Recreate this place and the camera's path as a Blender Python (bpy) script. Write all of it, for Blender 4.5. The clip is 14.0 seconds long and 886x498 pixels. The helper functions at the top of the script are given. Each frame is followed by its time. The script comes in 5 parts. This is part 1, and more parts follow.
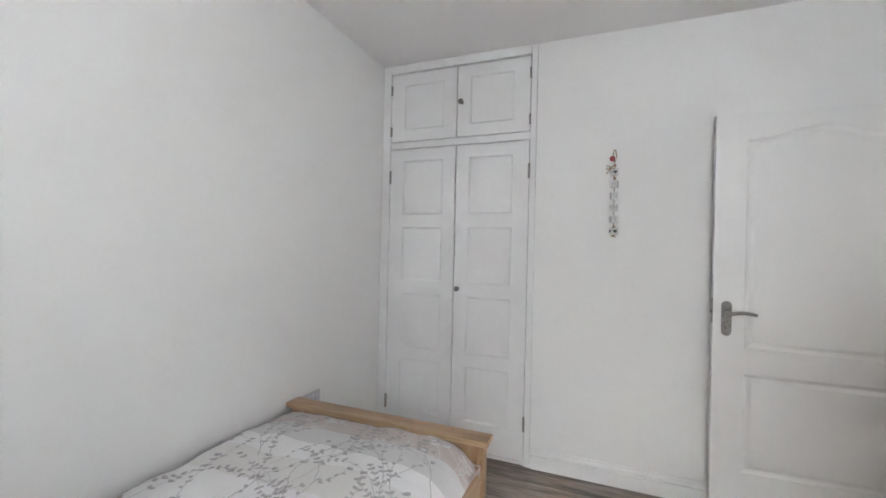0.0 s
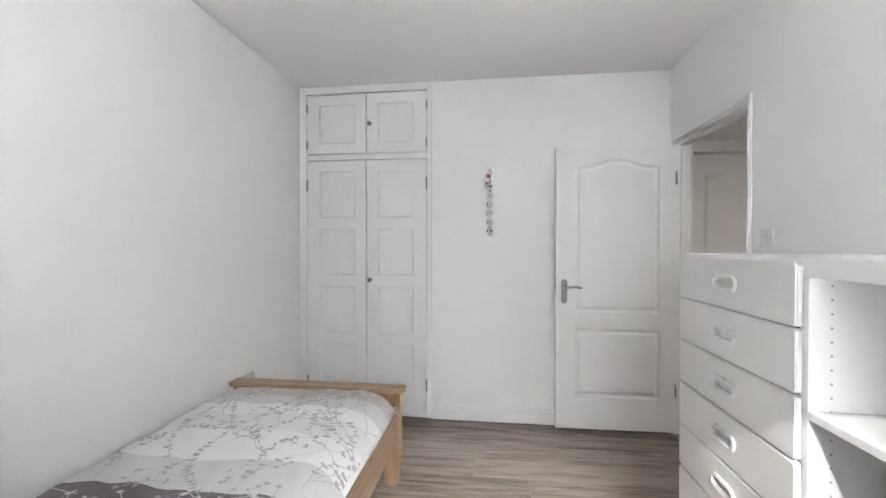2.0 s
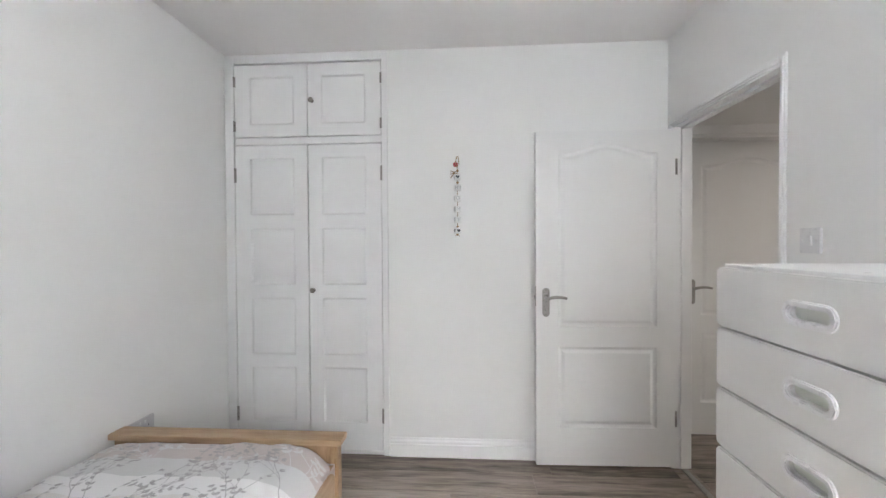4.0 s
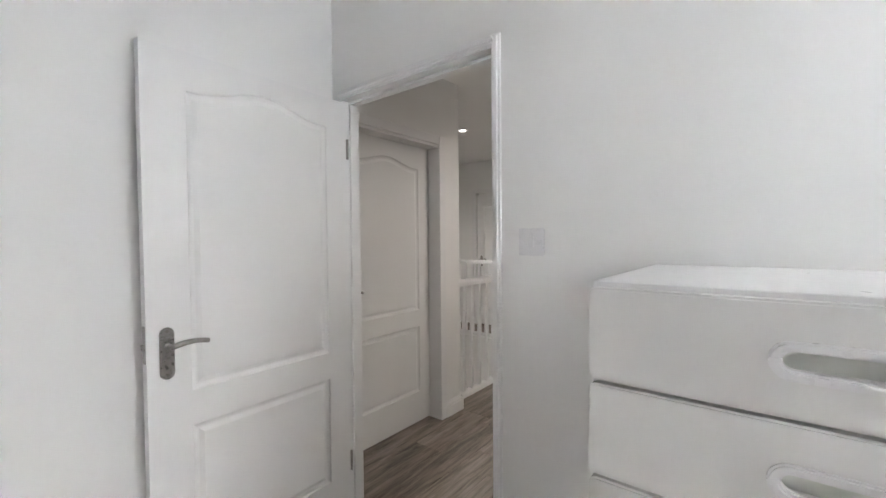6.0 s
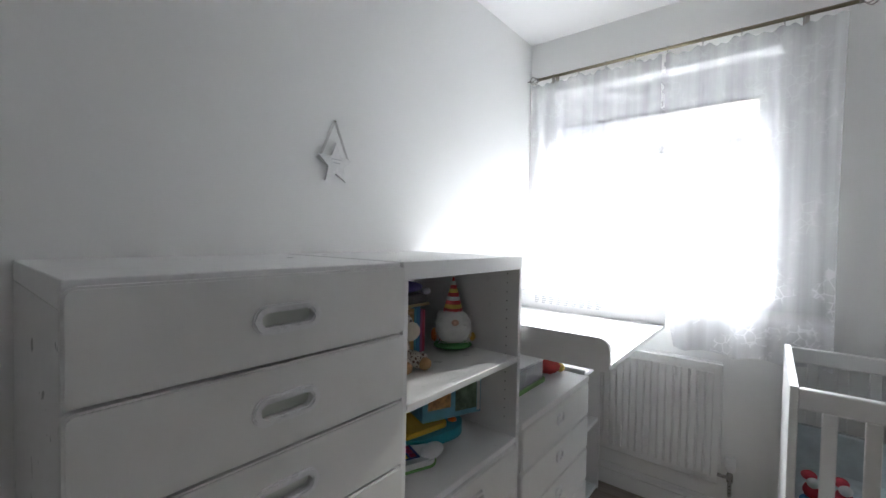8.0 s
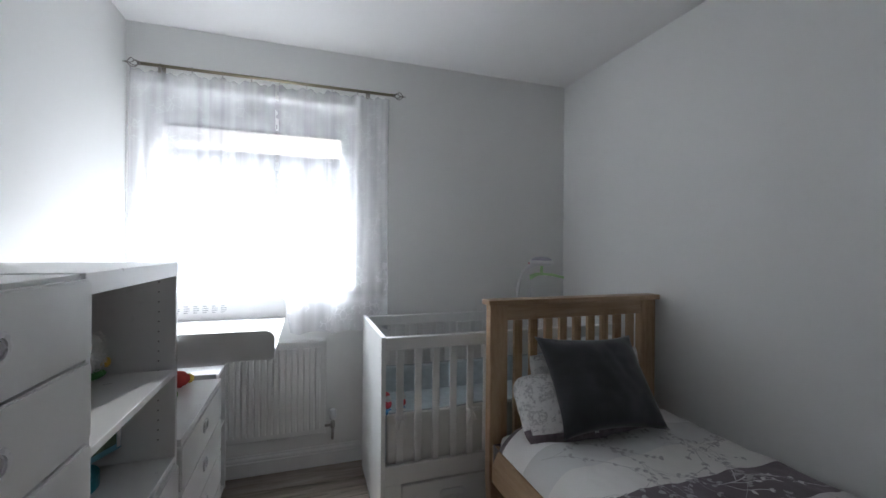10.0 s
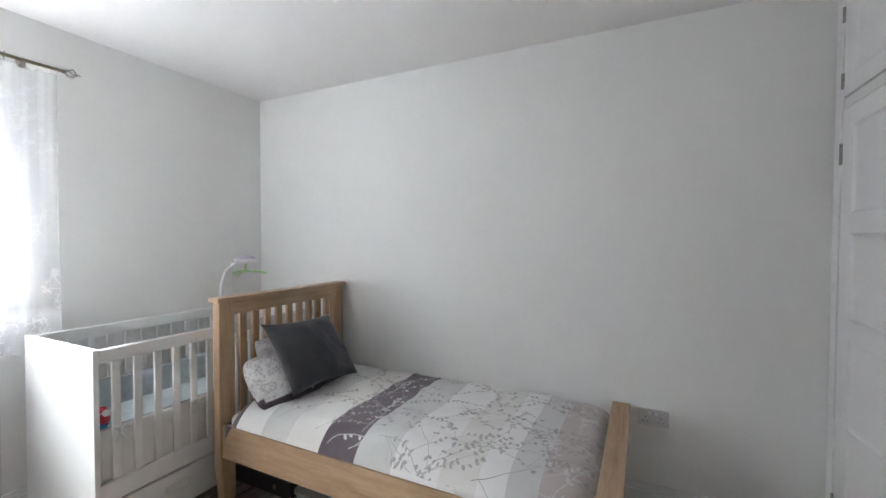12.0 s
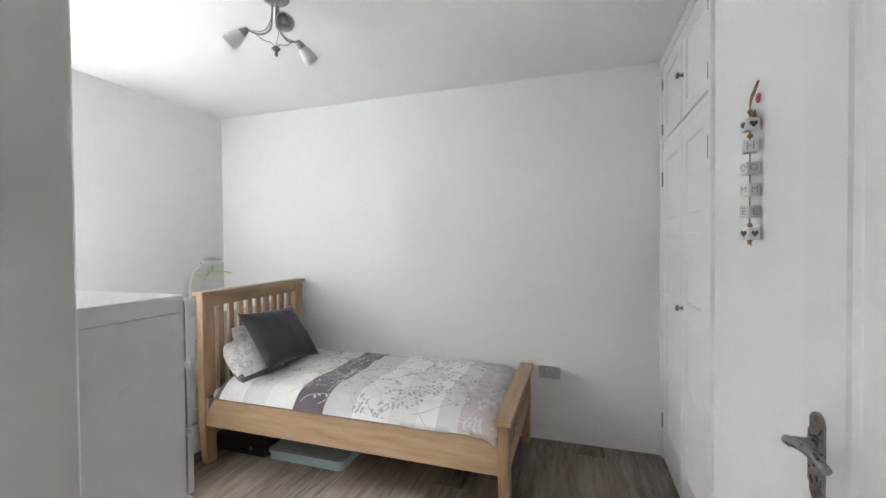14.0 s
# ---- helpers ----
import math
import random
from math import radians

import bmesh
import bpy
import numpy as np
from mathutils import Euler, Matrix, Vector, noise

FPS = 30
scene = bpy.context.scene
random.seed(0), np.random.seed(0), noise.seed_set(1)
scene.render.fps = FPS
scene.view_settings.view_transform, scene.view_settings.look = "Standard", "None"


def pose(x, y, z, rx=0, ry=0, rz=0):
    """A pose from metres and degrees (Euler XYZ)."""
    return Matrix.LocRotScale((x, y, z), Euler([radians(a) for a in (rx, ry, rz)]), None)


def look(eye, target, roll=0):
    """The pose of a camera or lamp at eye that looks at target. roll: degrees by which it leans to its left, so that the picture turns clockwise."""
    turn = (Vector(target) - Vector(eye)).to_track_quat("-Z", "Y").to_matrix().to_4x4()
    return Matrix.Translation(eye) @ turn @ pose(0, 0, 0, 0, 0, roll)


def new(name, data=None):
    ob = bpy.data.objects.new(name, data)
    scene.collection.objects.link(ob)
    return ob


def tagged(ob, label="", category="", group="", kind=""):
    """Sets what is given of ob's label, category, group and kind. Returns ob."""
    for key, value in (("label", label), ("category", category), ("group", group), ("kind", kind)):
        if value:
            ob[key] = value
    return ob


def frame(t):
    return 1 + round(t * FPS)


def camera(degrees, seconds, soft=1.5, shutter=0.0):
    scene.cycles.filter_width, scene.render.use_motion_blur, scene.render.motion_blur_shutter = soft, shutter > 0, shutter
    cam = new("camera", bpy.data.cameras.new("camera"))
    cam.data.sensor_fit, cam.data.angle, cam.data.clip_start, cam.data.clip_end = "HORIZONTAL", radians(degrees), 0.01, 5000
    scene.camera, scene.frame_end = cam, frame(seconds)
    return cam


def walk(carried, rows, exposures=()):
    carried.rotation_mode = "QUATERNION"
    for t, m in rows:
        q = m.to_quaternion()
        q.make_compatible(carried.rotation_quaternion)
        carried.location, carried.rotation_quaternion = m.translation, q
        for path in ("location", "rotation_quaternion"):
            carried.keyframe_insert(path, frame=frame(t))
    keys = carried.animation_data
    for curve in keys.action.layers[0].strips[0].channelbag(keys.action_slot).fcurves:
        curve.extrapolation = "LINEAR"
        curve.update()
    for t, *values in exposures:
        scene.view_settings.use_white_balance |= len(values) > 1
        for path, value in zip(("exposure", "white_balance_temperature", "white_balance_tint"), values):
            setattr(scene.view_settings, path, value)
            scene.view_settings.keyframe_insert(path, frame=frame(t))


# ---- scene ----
cam = camera(94.8, 14.0)
PATH = [
    (0, (0.135, 0.186, 1.287), (-0.602, 2.045, 1.289), 1.3),
    (0.5, (0.188, -0.008, 1.319), (-0.33, 1.923, 1.306), 0.7),
    (1, (0.197, -0.21, 1.316), (-0.181, 1.754, 1.303), 0.6),
    (1.5, (0.194, -0.327, 1.309), (-0.112, 1.65, 1.293), 0.25),
    (2, (0.201, -0.385, 1.305), (-0.043, 1.600, 1.286), 0.0),
    (2.2, (0.203, -0.387, 1.308), (-0.036, 1.599, 1.286), -0.05),
    (4.3, (0.26, 0.3, 1.334), (0.193, 2.298, 1.304), -0.5),
    (4.5, (0.264, 0.419, 1.333), (0.311, 2.418, 1.305), -0.5),
    (5, (0.245, 0.671, 1.338), (0.796, 2.593, 1.305), -0.4),
    (5.5, (0.261, 0.878, 1.327), (1.378, 2.537, 1.288), -0.6),
    (6, (0.228, 1.026, 1.348), (1.791, 2.273, 1.296), -0.5),
    (6.5, (0.219, 1.139, 1.327), (2.108, 1.794, 1.284), -0.0),
    (7, (0.295, 1.185, 1.333), (2.293, 1.105, 1.292), 0.3),
    (7.5, (0.311, 1.244, 1.328), (2.099, 0.349, 1.305), 0.3),
    (8, (0.239, 1.351, 1.335), (1.494, -0.206, 1.28), 1.1),
    (8.5, (0.213, 1.445, 1.355), (0.909, -0.429, 1.311), 0.8),
    (8.7, (0.238, 1.475, 1.352), (0.726, -0.464, 1.313), 0.7),
    (10.8, (0.687, 1.748, 1.325), (-0.466, 0.114, 1.32), -0.0),
    (11, (0.731, 1.788, 1.349), (-0.544, 0.247, 1.324), -0.0),
    (11.5, (0.882, 1.857, 1.369), (-0.696, 0.629, 1.341), 0.1),
    (12, (1.087, 1.87, 1.4), (-0.712, 0.997, 1.353), 0.2),
    (12.5, (1.198, 1.914, 1.391), (-0.690, 1.257, 1.347), 0.0),
    (13, (1.327, 2.005, 1.38), (-0.57, 1.37, 1.342), -0.2),
    (13.5, (1.493, 2.041, 1.39), (-0.41, 1.425, 1.357), -0.3),
    (14, (1.633, 2.127, 1.391), (-0.266, 1.501, 1.356), -0.5),
]
EXPOSURES = [(0.0, 1.83, 6400, 10), (1.0, 1.93, 6400, 10), (5.0, 2.09, 6390, 10), (6.5, 2.10, 6400, 10), (7.0, 2.00, 6420, 10), (7.6, 1.40, 6370, 9), (8.0, 0.48, 6240, 9), (8.5, 0.10, 6080, 9), (8.7, 0.10, 6050, 9), (10.8, 0.33, 6070, 9), (11.2, 0.60, 6090, 9), (12.0, 1.50, 6300, 9), (12.5, 1.79, 6370, 9), (14.0, 1.90, 6390, 8)]
walk(cam, [(t, look(eye, target, roll)) for t, eye, target, roll in PATH], EXPOSURES)
SKY_W = 5900.0


# ---- world, sun, large lights ----
world = bpy.data.worlds.new("sky")
scene.world = world
world.use_nodes = True
wn = world.node_tree.nodes
sky = wn.new("ShaderNodeTexSky")
sky.sky_type, sky.sun_disc = "NISHITA", False
sky.air_density, sky.dust_density = 1.0, 3.0
SUN_WAY = Vector((0.27, 1.0, -0.64)).normalized()
sky.sun_elevation = math.asin(-SUN_WAY.z)
sky.sun_rotation = math.atan2(-SUN_WAY.x, -SUN_WAY.y)
world.node_tree.links.new(sky.outputs[0], wn["Background"].inputs[0])
wn["Background"].inputs[1].default_value = 0.11

sun = new("sun", bpy.data.lights.new("sun", "SUN"))
sun.data.energy, sun.data.angle, sun.data.color = 1.3, radians(0.6), (1.0, 0.95, 0.88)
sun.matrix_world = look((-3, -12, 8), Vector((-3, -12, 8)) + SUN_WAY)

# the sky's light, falling in through the window
sky_lamp = new("window_skylight", bpy.data.lights.new("window_skylight", "AREA"))
sky_lamp.data.shape, sky_lamp.data.size, sky_lamp.data.size_y = "RECTANGLE", 2.2, 6.0
sky_lamp.data.energy, sky_lamp.data.color = SKY_W, (0.95, 0.975, 1.0)
sky_lamp.matrix_world = look((1.25, -5.7, 7.7), (0.8, -1.0, 1.5))

# landing downlights; the first is unseen, added to brighten the landing and its door
DOWNLIGHTS = ((2.75, 1.95), (3.9, 3.66), (4.75, 3.62))
for lx, ly in DOWNLIGHTS:
    lamp = new("downlight_lamp", bpy.data.lights.new("downlight_lamp", "SPOT"))
    lamp.data.energy, lamp.data.spot_size, lamp.data.shadow_soft_size, lamp.data.spot_blend = 12, radians(150), 0.05, 1.0
    lamp.data.color = (1.0, 0.90, 0.82)
    lamp.matrix_world = pose(lx, ly, 2.50)

# ---- materials ----
def material(name):
    m = bpy.data.materials.new(name)
    m.use_nodes = True
    nt = m.node_tree
    return m, nt, nt.nodes["Principled BSDF"]


def ramp(nt, fac, stops, interp="LINEAR"):
    r = nt.nodes.new("ShaderNodeValToRGB")
    r.color_ramp.interpolation = interp
    while len(r.color_ramp.elements) < len(stops):
        r.color_ramp.elements.new(0.5)
    for e, (p, c) in zip(r.color_ramp.elements, stops):
        e.position, e.color = p, (*c, 1)
    nt.links.new(fac, r.inputs[0])
    return r.outputs[0]


def coords(nt, scale=(1, 1, 1), source="Object"):
    tc = nt.nodes.new("ShaderNodeTexCoord")
    mp = nt.nodes.new("ShaderNodeMapping")
    mp.inputs["Scale"].default_value = scale
    nt.links.new(tc.outputs[source], mp.inputs[0])
    return mp.outputs[0]


def noise_tex(nt, vec, scale, detail=4, rough=0.55):
    n = nt.nodes.new("ShaderNodeTexNoise")
    n.inputs["Scale"].default_value, n.inputs["Detail"].default_value = scale, detail
    n.inputs["Roughness"].default_value = rough
    nt.links.new(vec, n.inputs["Vector"])
    return n.outputs["Fac"]


def bump(nt, bsdf, height, strength, dist=0.002):
    b = nt.nodes.new("ShaderNodeBump")
    b.inputs["Strength"].default_value, b.inputs["Distance"].default_value = strength, dist
    nt.links.new(height, b.inputs["Height"])
    nt.links.new(b.outputs[0], bsdf.inputs["Normal"])


def plain(name, col, rough=0.5, var=0.04, scale=4, bump_s=0.1, bump_scale=180, metal=0.0, coat=0.0):
    """Paint, plastic, metal: a base colour that drifts a little, with fine relief and uneven gloss."""
    m, nt, b = material(name)
    v = coords(nt)
    n = noise_tex(nt, v, scale)
    lo, hi = [c * (1 - var) for c in col], [min(1, c * (1 + var)) for c in col]
    nt.links.new(ramp(nt, n, [(0.3, lo), (0.7, hi)]), b.inputs["Base Color"])
    rr = ramp(nt, noise_tex(nt, v, scale * 6), [(0.3, (max(0, rough - 0.06),) * 3), (0.7, (min(1, rough + 0.06),) * 3)])
    nt.links.new(rr, b.inputs["Roughness"])
    b.inputs["Metallic"].default_value, b.inputs["Coat Weight"].default_value = metal, coat
    if bump_s:
        bump(nt, b, noise_tex(nt, v, bump_scale, 3), bump_s)
    return m


def wood(name, stops, grain=(1.2, 14, 14), rough=0.45, per_object=True, knots=0.5, axis_scale=1.0):
    """Long-grained wood: the first axis of grain is the slow one."""
    m, nt, b = material(name)
    tc = nt.nodes.new("ShaderNodeTexCoord")
    info = nt.nodes.new("ShaderNodeObjectInfo")
    off = nt.nodes.new("ShaderNodeVectorMath")
    off.operation = "MULTIPLY_ADD"
    comb = nt.nodes.new("ShaderNodeCombineXYZ")
    for k in range(3):
        nt.links.new(info.outputs["Random"], comb.inputs[k])
    nt.links.new(comb.outputs[0], off.inputs[0])
    off.inputs[1].default_value = (17, 31, 23) if per_object else (0, 0, 0)
    nt.links.new(tc.outputs["Object"], off.inputs[2])
    mp = nt.nodes.new("ShaderNodeMapping")
    mp.inputs["Scale"].default_value = grain
    nt.links.new(off.outputs[0], mp.inputs[0])
    warp = noise_tex(nt, mp.outputs[0], 1.1 * axis_scale, 3, 0.5)
    dist = nt.nodes.new("ShaderNodeVectorMath")
    dist.operation = "MULTIPLY_ADD"
    nt.links.new(warp, dist.inputs[0])
    dist.inputs[1].default_value = (knots, knots, knots)
    nt.links.new(mp.outputs[0], dist.inputs[2])
    n1 = noise_tex(nt, dist.outputs[0], 2.2 * axis_scale, 8, 0.65)
    mp2 = nt.nodes.new("ShaderNodeMapping")
    mp2.inputs["Scale"].default_value = (grain[0] * 3, grain[1] * 9, grain[2] * 9)
    nt.links.new(off.outputs[0], mp2.inputs[0])
    n2 = noise_tex(nt, mp2.outputs[0], 2.0 * axis_scale, 3, 0.6)
    mix = nt.nodes.new("ShaderNodeMath")
    mix.operation = "MULTIPLY_ADD"
    nt.links.new(n2, mix.inputs[0])
    mix.inputs[1].default_value = 0.3
    sc = nt.nodes.new("ShaderNodeMath")
    sc.operation = "MULTIPLY_ADD"
    nt.links.new(info.outputs["Random"], sc.inputs[0])
    sc.inputs[1].default_value = 0.20 if per_object else 0.0
    nt.links.new(n1, sc.inputs[2])
    nt.links.new(sc.outputs[0], mix.inputs[2])
    nt.links.new(ramp(nt, mix.outputs[0], stops), b.inputs["Base Color"])
    b.inputs["Roughness"].default_value = rough
    bump(nt, b, n2, 0.15, 0.001)
    return m


WALL = plain("wall_paint", (0.86, 0.86, 0.85), 0.75, 0.015, 1.3, 0.04, 120)
CEIL = plain("ceiling_paint", (0.86, 0.85, 0.845), 0.85, 0.015, 1.1, 0.15, 70)
TRIM = plain("white_gloss_paint", (0.84, 0.84, 0.84), 0.42, 0.012, 2, 0.015, 40)
DOOR = plain("white_door_paint", (0.83, 0.83, 0.825), 0.42, 0.012, 2, 0.03, 130)
WHITE = plain("white_melamine", (0.80, 0.80, 0.80), 0.33, 0.015, 3, 0.02, 300)
DRAWER = plain("pale_drawer_foil", (0.74, 0.74, 0.73), 0.36, 0.015, 3, 0.02, 300)
COTW = plain("white_cot_lacquer", (0.79, 0.79, 0.78), 0.4, 0.02, 4, 0.03, 200)
# near-black colour that stands for the shade inside gaps and holes
GAPSHADE = plain("gap_shade", (0.10, 0.10, 0.11), 0.7)
PVC = plain("white_upvc", (0.82, 0.82, 0.83), 0.3, 0.015, 4, 0.0)
RADW = plain("radiator_enamel", (0.77, 0.77, 0.76), 0.35, 0.02, 4, 0.03, 120)
STEEL = plain("brushed_nickel", (0.36, 0.345, 0.33), 0.3, 0.08, 20, 0.05, 300, metal=1.0)
PEWTER = plain("antique_pewter", (0.28, 0.26, 0.24), 0.34, 0.15, 30, 0.1, 200, metal=1.0)
BRASSY = plain("aged_brass_pole", (0.30, 0.26, 0.18), 0.35, 0.1, 20, 0.05, 200, metal=1.0)
PLASTIC = plain("white_plastic", (0.77, 0.77, 0.78), 0.3, 0.02, 8, 0.0)
OAK = wood("pale_oak", [(0.46, (0.24, 0.138, 0.072)), (0.70, (0.40, 0.258, 0.150)), (0.94, (0.50, 0.350, 0.222))], (14, 1.4, 14), 0.42)
OAKX = wood("pale_oak_cross", [(0.46, (0.24, 0.138, 0.072)), (0.70, (0.40, 0.258, 0.150)), (0.94, (0.50, 0.350, 0.222))], (1.4, 14, 14), 0.42)
OAKZ = wood("pale_oak_upright", [(0.46, (0.24, 0.138, 0.072)), (0.70, (0.40, 0.258, 0.150)), (0.94, (0.50, 0.350, 0.222))], (14, 14, 1.4), 0.42)
LAMINATE = wood("grey_brown_laminate", [(0.47, (0.028, 0.021, 0.017)), (0.57, (0.095, 0.073, 0.058)), (0.70, (0.195, 0.158, 0.130)), (0.94, (0.34, 0.285, 0.240))], (1.3, 13, 13), 0.40, True, 1.3)

# ---- building helpers ----
def bx(bm, x0, y0, z0, x1, y1, z1, bev=0.0, seg=2):
    """A box between two corners, with its edges rounded by bev."""
    b2 = bmesh.new() if bev else bm
    vs = [b2.verts.new((x, y, z)) for x in (x0, x1) for y in (y0, y1) for z in (z0, z1)]
    for f in ((0, 1, 3, 2), (4, 6, 7, 5), (0, 4, 5, 1), (2, 3, 7, 6), (0, 2, 6, 4), (1, 5, 7, 3)):
        b2.faces.new([vs[k] for k in f])
    if bev:
        bmesh.ops.recalc_face_normals(b2, faces=b2.faces)
        bmesh.ops.bevel(b2, geom=list(b2.edges), offset=bev, segments=seg, affect="EDGES", profile=0.5)
        merge(bm, b2)
    return bm


def merge(bm, other, m=None):
    """Adds the other bmesh to bm, moved by m, and frees it."""
    idx = {}
    for v in other.verts:
        idx[v] = bm.verts.new(m @ v.co if m else v.co)
    for f in other.faces:
        try:
            nf = bm.faces.new([idx[v] for v in f.verts])
            nf.smooth = f.smooth
        except ValueError:
            pass
    other.free()


def rod(bm, pts, r, seg=10, r_end=None):
    """A round bar along a line of points; r_end tapers it."""
    pts = [Vector(p) for p in pts]
    rings = []
    up = Vector((0, 0, 1))
    for k, p in enumerate(pts):
        d = (pts[min(k + 1, len(pts) - 1)] - pts[max(k - 1, 0)]).normalized()
        a = d.cross(up if abs(d.z) < 0.95 else Vector((1, 0, 0))).normalized()
        c = a.cross(d)
        rr = r if r_end is None else r + (r_end - r) * k / (len(pts) - 1)
        rings.append([bm.verts.new(p + rr * (math.cos(2 * math.pi * j / seg) * a + math.sin(2 * math.pi * j / seg) * c)) for j in range(seg)])
    for q, w in zip(rings, rings[1:]):
        for j in range(seg):
            f = bm.faces.new((q[j], q[(j + 1) % seg], w[(j + 1) % seg], w[j]))
            f.smooth = True
    bm.faces.new(rings[0][::-1])
    bm.faces.new(rings[-1])
    return bm


def lathe(bm, profile, seg=20, m=None, close=True):
    """Turns a profile of (radius, height) round the z axis."""
    rings = []
    for r, z in profile:
        rings.append([bm.verts.new((m or Matrix()) @ Vector((max(r, 1e-4) * math.cos(2 * math.pi * j / seg), max(r, 1e-4) * math.sin(2 * math.pi * j / seg), z))) for j in range(seg)])
    for q, w in zip(rings, rings[1:]):
        for j in range(seg):
            f = bm.faces.new((q[j], q[(j + 1) % seg], w[(j + 1) % seg], w[j]))
            f.smooth = True
    if close:
        bm.faces.new(rings[0][::-1])
        bm.faces.new(rings[-1])
    return bm


def prism(bm, outline, m, depth):
    """A flat outline (x, y), placed by m and pushed out by depth along its z."""
    lo = [bm.verts.new(m @ Vector((x, y, 0))) for x, y in outline]
    hi = [bm.verts.new(m @ Vector((x, y, depth))) for x, y in outline]
    n = len(outline)
    bm.faces.new(lo[::-1])
    bm.faces.new(hi)
    for j in range(n):
        bm.faces.new((lo[j], lo[(j + 1) % n], hi[(j + 1) % n], hi[j]))
    return bm


def rounded(w, h, r, seg=6, corners=(1, 1, 1, 1)):
    """Outline of a rounded rectangle round the origin; corners from the lower left, anticlockwise."""
    pts = []
    for (cx, cy, a0), on in zip(((-w / 2, -h / 2, 180), (w / 2, -h / 2, 270), (w / 2, h / 2, 0), (-w / 2, h / 2, 90)), corners):
        if not on:
            pts.append((cx, cy))
            continue
        ox, oy = cx - math.copysign(r, cx), cy - math.copysign(r, cy)
        for k in range(seg + 1):
            a = radians(a0 + 90 * k / seg)
            pts.append((ox + r * math.cos(a), oy + r * math.sin(a)))
    return pts


def ring(bm, outer, inner, m, depth):
    """A flat ring between two outlines of as many points."""
    n = len(outer)
    A = [bm.verts.new(m @ Vector((x, y, 0))) for x, y in outer]
    B = [bm.verts.new(m @ Vector((x, y, depth))) for x, y in outer]
    C = [bm.verts.new(m @ Vector((x, y, depth))) for x, y in inner]
    D = [bm.verts.new(m @ Vector((x, y, 0))) for x, y in inner]
    for j in range(n):
        k = (j + 1) % n
        bm.faces.new((A[j], A[k], B[k], B[j]))
        bm.faces.new((B[j], B[k], C[k], C[j]))
        bm.faces.new((C[j], C[k], D[k], D[j]))
    return bm


def mesh_of(name, bm, mat, smooth=False):
    bmesh.ops.recalc_face_normals(bm, faces=bm.faces)
    me = bpy.data.meshes.new(name)
    bm.to_mesh(me)
    bm.free()
    if smooth:
        me.polygons.foreach_set("use_smooth", [True] * len(me.polygons))
    me.materials.append(mat)
    return me


def thing(name, at, label, category, group="", kind=""):
    """An empty at a thing's base, to which its parts are tied."""
    ob = new(name)
    ob.location = at
    ob.empty_display_size = 0.05
    return tagged(ob, label, category, group, kind)


def base_of(ob):
    """Where a thing's base or a part's own origin stands."""
    return Vector(ob.location)


def part(name, bm, mat, parent, label="", smooth=False):
    """One mesh under a thing or a part; its vertices are given in world metres."""
    ob = new(name, mesh_of(name, bm, mat, smooth))
    ob.parent = parent
    ob.matrix_parent_inverse = Matrix.Translation(-base_of(parent))
    if label:
        tagged(ob, label)
    return ob


def single(name, bm, mat, label, category="", group="", kind="", smooth=False):
    return tagged(new(name, mesh_of(name, bm, mat, smooth)), label, category, group, kind)


def again(name, src, parent, move):
    """A piece alike src, on the same mesh, moved."""
    ob = new(name, src.data)
    ob.parent = parent
    ob.matrix_parent_inverse = Matrix.Translation(-base_of(parent))
    ob.location = move
    return ob


B = bmesh.new
XW, XE, YN, YS, TOP = -1.30, 1.432, 2.65, -0.97, 2.53
HALL_X = 1.537                       # landing side of the bedroom's door wall
DY0, DY1, DZ = 1.770, 2.588, 1.996      # bedroom doorway
WX0, WX1, WZ0, WZ1 = 0.220, 1.375, 1.07, 2.205   # window opening

# ---- structure: bedroom ----
bm = bx(B(), -1.6, -1.3, -0.12, 2.8, 3.10, -0.013)
bx(bm, 2.8, 1.3, -0.12, 6.4, 3.02, -0.013)
bx(bm, 4.95, 3.02, -0.12, 6.4, 6.3, -0.013)
FLOOR = single("floor", bm, plain("floor_underlay", (0.06, 0.045, 0.035), 0.8), "grey-brown oak laminate floor laid in long planks", "floor", kind="structure")

bm = bx(B(), -1.6, -1.3, TOP, 6.4, 6.4, TOP + 0.12)
single("ceiling", bm, CEIL, "smooth white painted plaster ceiling", "ceiling", kind="structure")
bm = bx(B(), XW - 0.12, -1.3, -0.1, XW, YN + 0.8, TOP)
single("wall_west", bm, WALL, "smooth white painted bedroom wall", "wall", kind="structure")
WR0, WR1, WRZ = -1.245, -0.285, 2.475   # wardrobe opening
bm = bx(B(), WR1, YN, -0.1, HALL_X, YN + 0.10, TOP)
bx(bm, XW, YN, WRZ, WR1, YN + 0.10, TOP)
bx(bm, XW, YN, -0.1, WR0, YN + 0.10, WRZ)
bx(bm, XW, YN + 0.6, -0.1, WR1 + 0.1, YN + 0.68, TOP)
bx(bm, WR1, YN + 0.1, -0.1, WR1 + 0.08, YN + 0.6, TOP)
single("wall_north", bm, WALL, "smooth white painted wall with built-in wardrobe", "wall", kind="structure")
bm = bx(B(), XE, YS, -0.1, HALL_X, DY0 - 0.03, TOP)
bx(bm, XE, DY1 + 0.03, -0.1, HALL_X, YN, TOP)
bx(bm, XE, DY0 - 0.03, DZ + 0.03, HALL_X, DY1 + 0.03, TOP)
single("wall_east", bm, WALL, "smooth white painted wall with the doorway", "wall", kind="structure")
bm = bx(B(), XW, YS - 0.30, -0.1, WX0, YS, TOP)
bx(bm, WX1, YS - 0.30, -0.1, HALL_X, YS, TOP)
